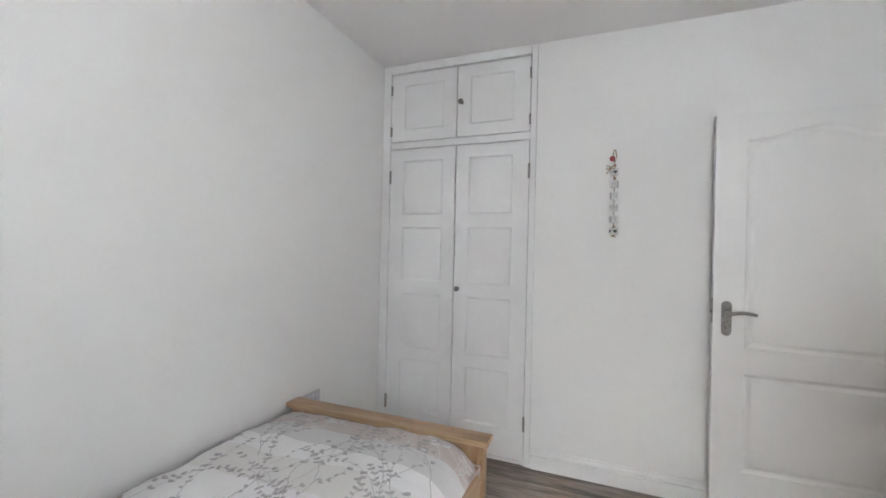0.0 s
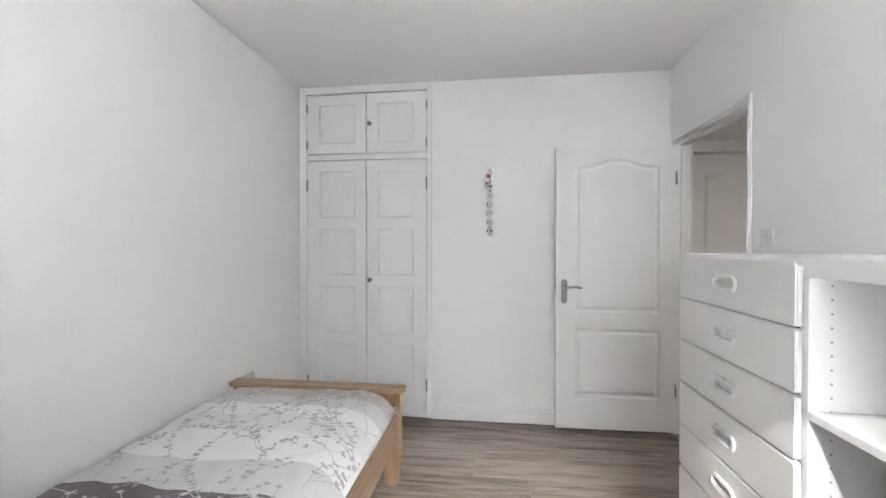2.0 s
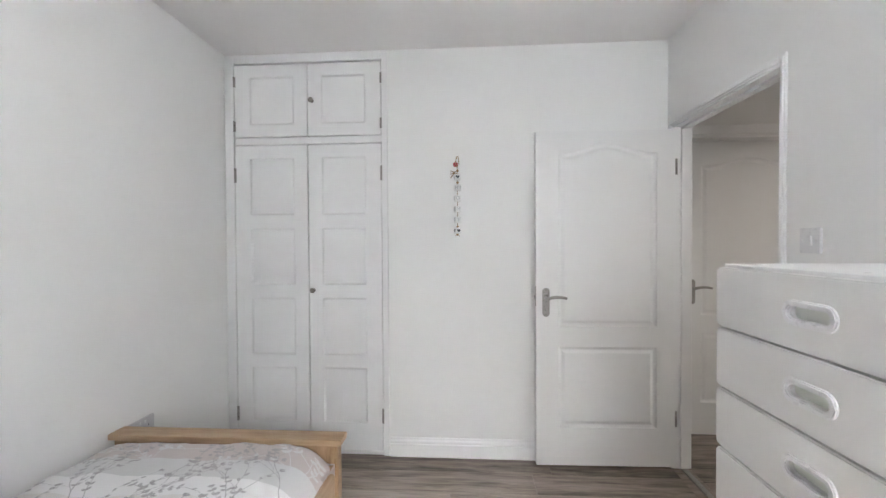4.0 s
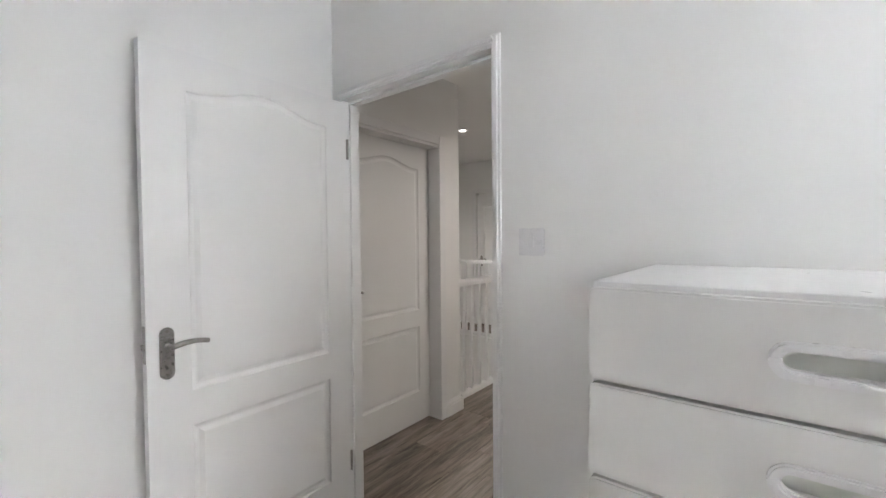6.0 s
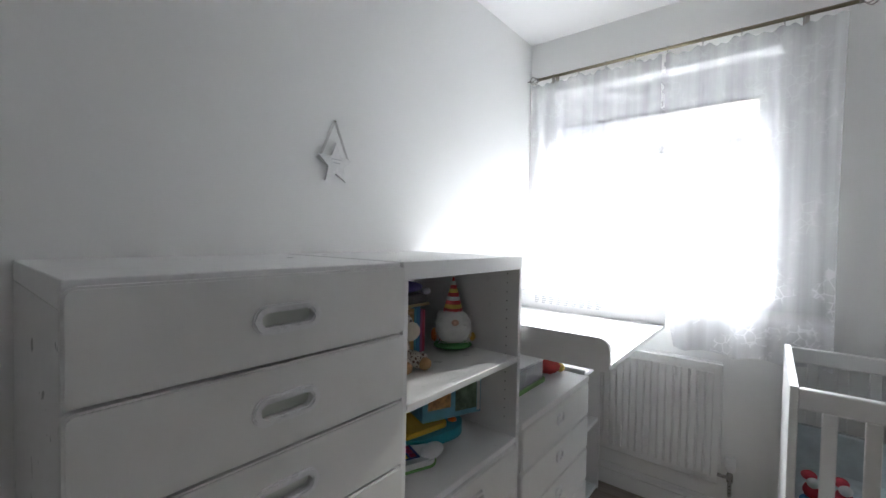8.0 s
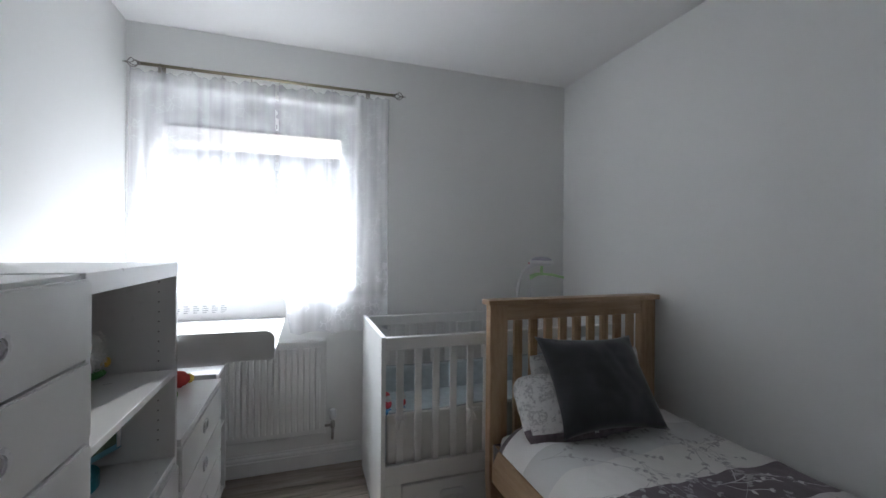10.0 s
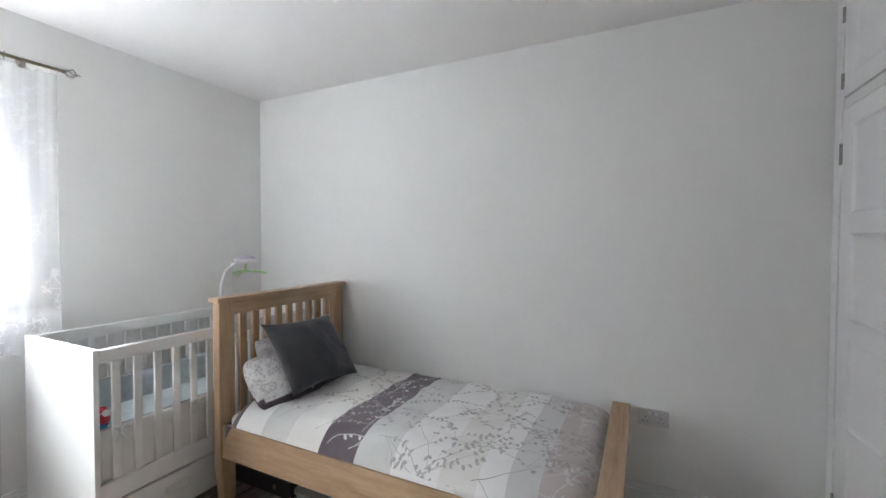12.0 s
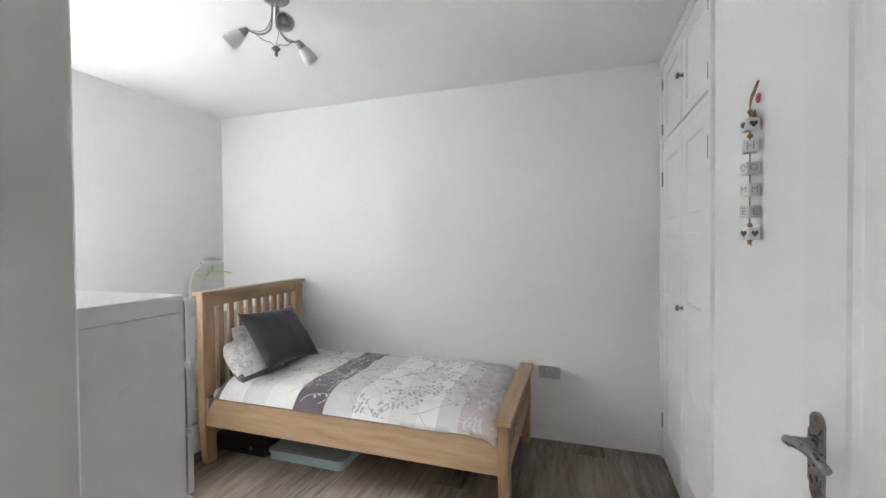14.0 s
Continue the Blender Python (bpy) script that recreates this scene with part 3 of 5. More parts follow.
pole = thing("curtain_pole", (0.68, -0.915, 2.30), "thin metal curtain pole with open cage finials", "curtain pole")
PX0, PX1, PY, PZ = 0.0, 1.350, -0.912, 2.288
bm = rod(B(), [(PX0, PY, PZ), (PX1, PY, PZ)], 0.0085, 14)
part("pole", bm, BRASSY, pole)
for x, s in ((PX0, -1), (PX1, 1)):
    bm = B()
    for k in range(4):
        a = math.pi / 2 * k
        pts = []
        for j in range(9):
            u = j / 8
            r = 0.021 * math.sin(math.pi * u) + 0.003
            aa = a + 1.6 * u
            pts.append((x + s * (0.006 + 0.052 * u), PY + r * math.cos(aa), PZ + r * math.sin(aa)))
        rod(bm, pts, 0.0024, 6)
    rod(bm, [(x + s * 0.056, PY, PZ), (x + s * 0.078, PY, PZ)], 0.005, 8, 0.0015)
    rod(bm, [(x - s * 0.004, PY, PZ), (x + s * 0.010, PY, PZ)], 0.0105, 10)
    part("finial", bm, PEWTER, pole, "open twisted cage finial")
for x in (0.155, 1.26):
    bm = rod(B(), [(x, PY, PZ - 0.012), (x, PY - 0.02, PZ - 0.02), (x, YS, PZ - 0.02)], 0.005, 8)
    bx(bm, x - 0.011, YS, PZ - 0.055, x + 0.011, YS + 0.004, PZ + 0.02)
    bx(bm, x - 0.006, PY - 0.008, PZ - 0.04, x + 0.006, PY + 0.008, PZ - 0.008)
    part("bracket", bm, PEWTER, pole)
RINGS = [0.225 + 0.1475 * k for k in range(8)]
for x in RINGS:
    bm = B()
    rod(bm, [(x + 0.0, PY + 0.0125 * math.cos(a), PZ + 0.0125 * math.sin(a)) for a in [2 * math.pi * j / 12 for j in range(13)]], 0.0016, 6)
    rod(bm, [(x, PY, PZ - 0.012), (x, PY, PZ - 0.038)], 0.002, 6)
    part("ring_clip", bm, STEEL, pole)

# lace curtain: translucent net, denser in the motifs
LACE, lnt, lb = material("white_lace")
lout = lnt.nodes["Material Output"]
tr, tl, mx1, mx2 = (lnt.nodes.new(k) for k in ("ShaderNodeBsdfTransparent", "ShaderNodeBsdfTranslucent", "ShaderNodeMixShader", "ShaderNodeMixShader"))
tl.inputs["Color"].default_value = (0.9, 0.9, 0.92, 1)
lb.inputs["Base Color"].default_value = (0.93, 0.93, 0.95, 1)
lb.inputs["Roughness"].default_value = 0.8
lv = coords(lnt)
vor = lnt.nodes.new("ShaderNodeTexVoronoi")
vor.feature = "DISTANCE_TO_EDGE"
vor.inputs["Scale"].default_value = 26
lnt.links.new(lv, vor.inputs["Vector"])
sep = lnt.nodes.new("ShaderNodeSeparateXYZ")
lnt.links.new(lv, sep.inputs[0])
blot = noise_tex(lnt, lv, 9.5, 3)
motif = ramp(lnt, blot, [(0.52, (0, 0, 0)), (0.60, (1, 1, 1))])
vein = ramp(lnt, vor.outputs["Distance"], [(0.02, (1, 1, 1)), (0.09, (0.25, 0.25, 0.25))])
mapr = lnt.nodes.new("ShaderNodeMapRange")
for k, v in enumerate((0.75, 1.35, 0.0, 1.0)):
    mapr.inputs[k + 1].default_value = v
lnt.links.new(sep.outputs["Z"], mapr.inputs[0])
hem = ramp(lnt, mapr.outputs[0], [(0.0, (0.9, 0.9, 0.9)), (0.35, (0.75, 0.75, 0.75)), (1.0, (0.16, 0.16, 0.16))])
def mul(nt, a, b, op="MULTIPLY"):
    m = nt.nodes.new("ShaderNodeMath")
    m.operation, m.use_clamp = op, False
    for k, v in enumerate((a, b)):
        if isinstance(v, (int, float)):
            m.inputs[k].default_value = v
        else:
            nt.links.new(v, m.inputs[k])
    return m.outputs[0]
dens = mul(lnt, mul(lnt, motif, vein), hem)
gather = ramp(lnt, noise_tex(lnt, coords(lnt, (15, 1, 0.3)), 1.0, 3), [(0.34, (0.26,) * 3), (0.68, (0.48,) * 3)])
band = ramp(lnt, mapr.outputs[0], [(0.0, (0.34,) * 3), (0.42, (0.30,) * 3), (0.50, (0.0,) * 3)])
fac = mul(lnt, mul(lnt, mul(lnt, dens, 0.40), gather, "ADD"), band, "ADD")
lnt.links.new(lb.outputs[0], mx1.inputs[1])
lnt.links.new(tl.outputs[0], mx1.inputs[2])
mx1.inputs[0].default_value = 0.42
lnt.links.new(fac, mx2.inputs[0])
lnt.links.new(tr.outputs[0], mx2.inputs[1])
lnt.links.new(mx1.outputs[0], mx2.inputs[2])
lnt.links.new(mx2.outputs[0], lout.inputs["Surface"])


def net_curtain(x0, x1, ztop, hem_z, y, seed):
    """A gathered net: folds that widen downwards, a scalloped hem and a frilled heading."""
    rnd = random.Random(seed)
    bm = B()
    nx, nz = 220, 44
    ph = [rnd.uniform(0, 6.28) for _ in range(6)]
    grid = []
    for j in range(nz + 1):
        v = j / nz
        row = []
        for i in range(nx + 1):
            u = i / nx
            x = x0 + (x1 - x0) * u
            f = 0.014 * math.sin(52 * u + ph[0] + 1.2 * math.sin(9 * u + ph[1])) + 0.009 * math.sin(23 * u + ph[2]) + 0.005 * math.sin(97 * u + ph[3] + 2 * v)
            f *= 0.35 + 0.5 * v
            hz = hem_z(x) + 0.012 * abs(math.sin(24 * u + ph[4]))
            top = ztop - 0.016 * (0.5 - 0.5 * math.cos(2 * math.pi * (x - RINGS[0]) / 0.1475)) + 0.006 * math.sin(170 * u)
            z = top + (hz - top) * v
            row.append(bm.verts.new((x + 0.006 * math.sin(31 * u + 3 * v), y + f, z)))
        grid.append(row)
    for a, b in zip(grid, grid[1:]):
        for i in range(nx):
            fc = bm.faces.new((a[i], a[i + 1], b[i + 1], b[i]))
            fc.smooth = True
    return bm


curtain = single("lace_curtain", net_curtain(0.03, 1.395, 2.262, lambda x: 0.815 + 0.13 * min(1, max(0, (x - 0.60) / 0.03)), -0.905, 4), LACE, "sheer white lace net curtain hanging over the window", "curtain")

# ---- single bed ----
bed = thing("bed", (-0.78, 0.85, 0), "pale oak single bed frame with slatted headboard", "bed")
BX0, BX1 = -1.282, -0.280


def tapered_post(x0, x1, y0, y1, z1, taper_to, dx):
    """A square post that narrows on one side towards the floor."""
    bm = B()
    xs = (x0 + (dx if dx > 0 else 0), x1 + (dx if dx < 0 else 0))
    rows = []
    for z, a, b in ((0, xs[0], xs[1]), (taper_to, x0, x1), (z1, x0, x1)):
        rows.append([bm.verts.new(p) for p in ((a, y0, z), (b, y0, z), (b, y1, z), (a, y1, z))])
    for q, r in zip(rows, rows[1:]):
        for j in range(4):
            bm.faces.new((q[j], q[(j + 1) % 4], r[(j + 1) % 4], r[j]))
    bm.faces.new(rows[0][::-1])
    bm.faces.new(rows[-1])
    bmesh.ops.bevel(bm, geom=list(bm.edges), offset=0.003, segments=2, affect="EDGES")
    return bm


HY0, HY1, FY0, FY1 = -0.136, -0.086, 1.760, 1.812
for x0, x1, dx in ((BX0 + 0.015, BX0 + 0.105, 0), (BX1 - 0.105, BX1 - 0.015, -0.0)):
    part("post", tapered_post(x0, x1, HY0, HY1, 1.066, 0.25, 0.02 if x0 < -1 else -0.02), OAKZ, bed)
    part("post", tapered_post(x0, x1, FY0, FY1, 0.505, 0.2, 0.02 if x0 < -1 else -0.02), OAKZ, bed)
bm = bx(B(), BX0, HY0 - 0.016, 1.0665, BX1, HY1 + 0.016, 1.091, 0.004)
part("head_cap", bm, OAKX, bed)
bm = bx(B(), BX0 + 0.1055, HY0 + 0.010, 0.992, BX1 - 0.1055, HY1 - 0.010, 1.066, 0.003)
part("head_rail", bm, OAKX, bed)
bm = bx(B(), BX0 + 0.1055, HY0 + 0.010, 0.28, BX1 - 0.1055, HY1 - 0.010, 0.42, 0.003)
part("head_rail", bm, OAKX, bed)
ns, sw = 9, 0.042
gap = (BX1 - BX0 - 0.211 - ns * sw) / (ns + 1)
for k in range(ns):
    x = BX0 + 0.1055 + gap + k * (sw + gap)
    bm = bx(B(), x, HY0 + 0.018, 0.4205, x + sw, HY1 - 0.012, 0.9915, 0.002)
    part("slat", bm, OAKZ, bed)
bm = bx(B(), BX0, FY0 - 0.016, 0.5055, BX1 + 0.004, FY1 + 0.018, 0.531, 0.004)
part("foot_cap", bm, OAKX, bed)
bm = bx(B(), BX0 + 0.1055, FY0 + 0.010, 0.425, BX1 - 0.1055, FY1 - 0.010, 0.505, 0.003)
part("foot_rail", bm, OAKX, bed)
bm = bx(B(), BX0 + 0.1055, FY0 + 0.010, 0.235, BX1 - 0.1055, FY1 - 0.010, 0.34, 0.003)
part("foot_rail", bm, OAKX, bed)
for k in range(ns):
    x = BX0 + 0.1055 + gap + k * (sw + gap)
    bm = bx(B(), x, FY0 + 0.016, 0.3405, x + sw, FY1 - 0.016, 0.4245, 0.002)
    part("slat", bm, OAKZ, bed)
for x0, x1 in ((BX0 + 0.03, BX0 + 0.054), (BX1 - 0.052, BX1 - 0.026)):
    bm = bx(B(), x0, HY1 + 0.0005, 0.250, x1, FY0 - 0.0005, 0.425, 0.004)
    part("side_rail", bm, OAK, bed)
for k in range(11):
    y = 0.0 + 0.17 * k
    bm = bx(B(), BX0 + 0.055, y, 0.27, BX1 - 0.053, y + 0.07, 0.288)
    part("base_slat", bm, OAKX, bed)
mattress = single("mattress", bx(B(), -1.225, -0.07, 0.290, -0.332, 1.745, 0.475, 0.035, 4), plain("white_ticking", (0.75, 0.75, 0.74), 0.9), "white mattress under the duvet", "mattress")

# ---- bedding ----
def duvet_top(x, y):
    """Height of the duvet over the plan."""
    u = (x + 1.265) / (1.265 - 0.305)
    v = (y + 0.065) / (1.752 + 0.065)
    puff = 0.035 * (max(0.0, math.sin(math.pi * min(max(u, 0.0), 1.0))) ** 0.5)
    wr = 0.017 * noise.noise((x * 3.1, y * 3.3, 0.3)) + 0.011 * noise.noise((x * 9, y * 8, 4.0)) + 0.0035 * noise.noise((x * 22 + 5 * y, y * 17, 9.0))
    edge = min(u, 1 - u) * 0.96
    drop_r = 0.075 * max(0.0, 1 - (1 - u) / 0.13) ** 2.2
    drop_l = 0.05 * max(0.0, 1 - u / 0.10) ** 2
    drop_h = 0.10 * max(0.0, 1 - v / 0.05) ** 2
    drop_f = 0.055 * max(0.0, 1 - (1 - v) / 0.05) ** 2
    return 0.512 + puff + wr - drop_r - drop_l - drop_h - drop_f


def sheet(bm, x0, x1, y0, y1, nx, ny, f, skirt):
    g = [[bm.verts.new((x0 + (x1 - x0) * i / nx, y0 + (y1 - y0) * j / ny, f(x0 + (x1 - x0) * i / nx, y0 + (y1 - y0) * j / ny))) for i in range(nx + 1)] for j in range(ny + 1)]
    for a, b in zip(g, g[1:]):
        for i in range(nx):
            bm.faces.new((a[i], a[i + 1], b[i + 1], b[i])).smooth = True
    rim = [g[0][i] for i in range(nx)] + [g[j][nx] for j in range(ny)] + [g[ny][i] for i in range(nx, 0, -1)] + [g[j][0] for j in range(ny, 0, -1)]
    low = [bm.verts.new((v.co.x, v.co.y, skirt)) for v in rim]
    n = len(rim)
    for k in range(n):
        bm.faces.new((rim[k], rim[(k + 1) % n], low[(k + 1) % n], low[k])).smooth = True
    return bm


DUVET, dnt, db = material("printed_cotton")
dv = coords(dnt)
dsep = dnt.nodes.new("ShaderNodeSeparateXYZ")
dnt.links.new(dv, dsep.inputs[0])
dmap = dnt.nodes.new("ShaderNodeMapRange")
for k, v in enumerate((-0.1, 1.8, 0.0, 1.0)):
    dmap.inputs[k + 1].default_value = v
dnt.links.new(dsep.outputs["Y"], dmap.inputs[0])
BANDS = ((-0.10, "plum"), (0.02, "white"), (0.20, "grey"), (0.37, "cream"), (0.565, "plum"), (0.765, "grey"), (0.95, "white"), (1.165, "cream"), (1.32, "white"), (1.43, "grey"), (1.55, "mauve"))
TINT = {"plum": (0.150, 0.122, 0.140), "white": (0.82, 0.81, 0.81), "grey": (0.65, 0.645, 0.64), "cream": (0.75, 0.735, 0.71), "mauve": (0.56, 0.50, 0.485)}
band = ramp(dnt, dmap.outputs[0], [((y + 0.1) / 1.9, TINT[c]) for y, c in BANDS], "CONSTANT")
weave = noise_tex(dnt, dv, 320, 2)
dnt.links.new(band, db.inputs["Base Color"])
db.inputs["Roughness"].default_value = 0.9
db.inputs["Sheen Weight"].default_value = 0.2
bump(dnt, db, mul(dnt, weave, mul(dnt, noise_tex(dnt, dv, 14, 5), 6.0), "ADD"), 0.25, 0.003)
PRINT_DARK = plain("grey_print", (0.43, 0.415, 0.42), 0.9, 0.1, 30, 0.0)
PRINT_PALE = plain("white_print", (0.66, 0.65, 0.65), 0.9, 0.05, 30, 0.0)

duvet = thing("duvet", (-0.78, 0.85, 0.48), "banded white, grey and plum duvet printed with leafy branches", "duvet")
part("cover", sheet(B(), -1.265, -0.305, -0.065, 1.752, 70, 130, duvet_top, 0.432), DUVET, duvet)


def sprigs(seed, stems, pale):
    """Leafy branches printed on the duvet: thin stems with veined leaves lying on its face."""
    rnd = random.Random(seed)
    bm = B()

    def put(pts):
        vs = []
        for x, y in pts:
            x, y = min(max(x, -1.255), -0.312), min(max(y, -0.05), 1.745)
            vs.append(bm.verts.new((x, y, duvet_top(x, y) + 0.0016)))
        try:
            bm.faces.new(vs)
        except ValueError:
            pass

    def stroke(a, b, w):
        d = Vector((b[0] - a[0], b[1] - a[1]))
        if d.length < 1e-6:
            return
        n = Vector((-d.y, d.x)).normalized() * w
        put([(a[0] - n.x, a[1] - n.y), (b[0] - n.x, b[1] - n.y), (b[0] + n.x, b[1] + n.y), (a[0] + n.x, a[1] + n.y)])

    def leaf(x, y, ang, size):
        c, s = math.cos(ang), math.sin(ang)
        half = [(0, 0), (0.25, 0.20), (0.55, 0.24), (0.8, 0.14), (1.0, 0.0)]
        if pale:
            for side in (1, -1):
                put([(x + size * (c * u - s * v * side), y + size * (s * u + c * v * side)) for u, v in half])
            return
        for side in (1, -1):
            put([(x + size * (c * u - s * (v + 0.025) * side), y + size * (s * u + c * (v + 0.025) * side)) for u, v in half])

    def branch(x, y, ang, steps, level):
        for k in range(steps):
            ang += rnd.uniform(-0.30, 0.30)
            nx, ny = x + 0.026 * math.cos(ang), y + 0.026 * math.sin(ang)
            stroke((x, y), (nx, ny), (0.0017 if pale else 0.0012) - 0.0003 * level)
            x, y = nx, ny
            if k > 1 and rnd.random() < (0.66 if level else 0.50):
                for side in (1, -1):
                    if rnd.random() < 0.75:
                        leaf(x, y, ang + side * rnd.uniform(0.5, 1.0), rnd.uniform(0.017, 0.025) * (1.4 if pale else 0.95))
            if level < 2 and rnd.random() < (0.20 if level == 0 else 0.07):
                branch(x, y, ang + rnd.choice((-1, 1)) * rnd.uniform(0.4, 0.9), steps // 2 + rnd.randint(-1, 2), level + 1)
        for da in (-0.6, 0, 0.6):
            leaf(x, y, ang + da, rnd.uniform(0.015, 0.021))

    for x, y, ang, steps in stems:
        branch(x, y, ang, steps, 0)
    return bm


print_a = part("printed_branch", sprigs(5, [(-0.40, 0.06, 1.9, 20), (-0.66, 0.20, 1.4, 17), (-0.95, 0.06, 1.2, 20), (-1.20, 0.30, 1.1, 15), (-0.36, 0.50, 2.0, 13), (-0.62, 0.58, 1.8, 16),
    (-0.40, 0.84, 1.8, 30), (-0.60, 0.78, 1.5, 32), (-0.88, 0.80, 1.7, 32), (-1.10, 0.74, 1.3, 30), (-1.22, 1.00, 1.5, 22), (-0.34, 1.30, 1.9, 14), (-0.75, 1.35, 1.2, 13), (-1.00, 1.30, 1.9, 15), (-0.33, 1.10, 2.4, 18), (-0.36, 0.25, 2.3, 14), (-0.52, 1.56, 2.6, 14), (-0.85, 0.36, 2.8, 12)], False), PRINT_DARK, duvet, "grey printed leafy branches")
print_b = part("printed_spray", sprigs(8, [(-0.33, 0.60, 2.5, 9), (-0.52, 0.70, 3.3, 9), (-0.80, 0.62, 2.7, 9), (-1.05, 0.70, 3.0, 7), (-0.34, 1.60, 2.6, 7), (-0.75, 1.64, 2.9, 7), (-1.05, 1.60, 2.5, 6), (-0.33, 0.72, 2.0, 6), (-0.34, 1.48, 2.1, 11), (-0.50, 1.70, 2.9, 10), (-0.88, 1.52, 2.5, 10), (-1.15, 1.66, 0.3, 8), (-0.40, 0.74, 3.0, 10)], True), PRINT_PALE, duvet, "white printed leaf sprays")

tagged(print_a, kind="stuff"), tagged(print_b, kind="stuff")


def pillow_mesh(w, h, t, seed, pinch=0.06, nx=34, ny=28, full=4, corner=0.0):
    """A stuffed cushion round the origin in the xy plane, with drawn-in sides and soft creases."""
    rnd = random.Random(seed)
    bm = B()
    o = rnd.uniform(0, 50)
    sides = []
    for s in (1, -1):
        g = []
        for j in range(ny + 1):
            row = []
            for i in range(nx + 1):
                u, v = 2 * i / nx - 1, 2 * j / ny - 1
                x = u * w / 2 * (1 - pinch * (1 - v * v) * abs(u) ** 3)
                y = v * h / 2 * (1 - pinch * (1 - u * u) * abs(v) ** 3)
                k = max(0.0, (1 - abs(u) ** full) * (1 - abs(v) ** full)) ** 0.55
                x, y = x * (1 - corner * v ** 4), y * (1 - corner * u ** 4)
                z = s * t / 2 * k + 0.011 * k * noise.noise((x * 8 + o, y * 8, s)) + 0.005 * k * noise.noise((x * 23 + o, y * 23, s))
                row.append(bm.verts.new((x, y, z)))
            g.append(row)
        for a, b in zip(g, g[1:]):
            for i in range(nx):
                bm.faces.new((a[i], a[i + 1], b[i + 1], b[i])).smooth = True
        sides.append(g)
    bmesh.ops.remove_doubles(bm, verts=bm.verts, dist=0.0006)
    return bm


PILLOWC = wood("pillow_print", [(0.50, (0.76, 0.75, 0.75)), (0.66, (0.72, 0.71, 0.71)), (0.70, (0.44, 0.43, 0.44)), (0.735, (0.46, 0.45, 0.46)), (0.76, (0.74, 0.73, 0.73))], (13, 13, 13), 0.9, False, 0.3)
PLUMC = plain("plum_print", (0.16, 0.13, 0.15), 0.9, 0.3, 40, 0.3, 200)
VELVET, vnt, vb = material("charcoal_velvet")
vv = coords(vnt)
vnt.links.new(ramp(vnt, noise_tex(vnt, vv, 7, 5), [(0.3, (0.030, 0.032, 0.038)), (0.7, (0.058, 0.060, 0.068))]), vb.inputs["Base Color"])
vb.inputs["Roughness"].default_value, vb.inputs["Sheen Weight"].default_value, vb.inputs["Sheen Roughness"].default_value = 0.85, 0.5, 0.4
bump(vnt, vb, noise_tex(vnt, vv, 160, 3), 0.25)
back = single("pillow", moved(pillow_mesh(0.66, 0.40, 0.12, 9, 0.07, full=2.6, corner=0.06), pose(-0.790, -0.010, 0.645, 102, 0, 0)), PILLOWC, "white pillow printed with grey leaves against headboard", "pillow", "bed pillows")
pm = pose(-0.705, 0.075, 0.606, 132, 0, 0) @ pose(0, 0, 0, 0, 0, 3)
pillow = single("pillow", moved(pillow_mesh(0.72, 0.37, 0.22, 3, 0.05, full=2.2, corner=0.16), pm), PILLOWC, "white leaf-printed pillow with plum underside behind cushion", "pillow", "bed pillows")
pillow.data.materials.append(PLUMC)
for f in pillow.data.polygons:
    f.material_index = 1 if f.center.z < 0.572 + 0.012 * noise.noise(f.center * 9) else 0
cm = pose(-0.715, 0.150, 0.748, 127, 0, 0) @ pose(0, 0, 0, 0, 0, 3)
cushion = single("cushion", moved(pillow_mesh(0.52, 0.44, 0.17, 6, 0.13, full=2.3), cm), VELVET, "dark charcoal velvet cushion leaning on the pillow", "cushion")

# ---- cot behind the bed's head ----
cot = thing("cot", (-0.45, -0.55, 0), "white wooden cot with slatted sides and a drawer", "cot")
KX0, KX1, KY0, KY1, KZ = -1.150, 0.184, -0.880, -0.230, 0.918
for x in (KX0, KX1 - 0.022):
    bm = bx(B(), x, KY0, 0.0, x + 0.022, KY1, KZ, 0.003)
    part("end_panel", bm, COTW, cot)
for y in (KY0 + 0.004, KY1 - 0.030):
    bm = bx(B(), KX0 + 0.0225, y, 0.852, KX1 - 0.0225, y + 0.026, 0.913, 0.005)
    part("top_rail", bm, COTW, cot)
    bm = bx(B(), KX0 + 0.0225, y, 0.225, KX1 - 0.0225, y + 0.026, 0.315, 0.004)
    part("bottom_rail", bm, COTW, cot)
    k, x = 0, KX1 - 0.022 - 0.052
    while x > KX0 + 0.06:
        bm = bx(B(), x - 0.034, y + 0.006, 0.3152, x, y + 0.020, 0.8518, 0.003)
        part("slat", bm, COTW, cot)
        x -= 0.0885
bm = bx(B(), KX0 + 0.023, KY0 + 0.031, 0.27, KX1 - 0.023, KY1 - 0.031, 0.29)
part("base", bm, COTW, cot)
bm = bx(B(), KX1 - 0.10, KY1 - 0.030, 0.02, KX1 - 0.0225, KY1 - 0.006, 0.2245, 0.002)
part("front_panel", bm, COTW, cot)
bm = bx(B(), -0.98, KY1 - 0.028, 0.03, KX1 - 0.103, KY1 - 0.004, 0.215, 0.004)
bx(bm, -0.97, -0.80, 0.03, KX1 - 0.12, KY1 - 0.029, 0.20)
drw = part("drawer", bm, COTW, cot)
FACE_N = Matrix(((-1, 0, 0, 0), (0, 0, 1, 0), (0, 1, 0, 0), (0, 0, 0, 1)))
bm = ring(B(), rounded(0.13, 0.042, 0.021, 8), rounded(0.108, 0.026, 0.013, 8), Matrix.Translation((-0.17, KY1 - 0.004, 0.145)) @ FACE_N, 0.004)
part("handle", bm, PLASTIC, drw)
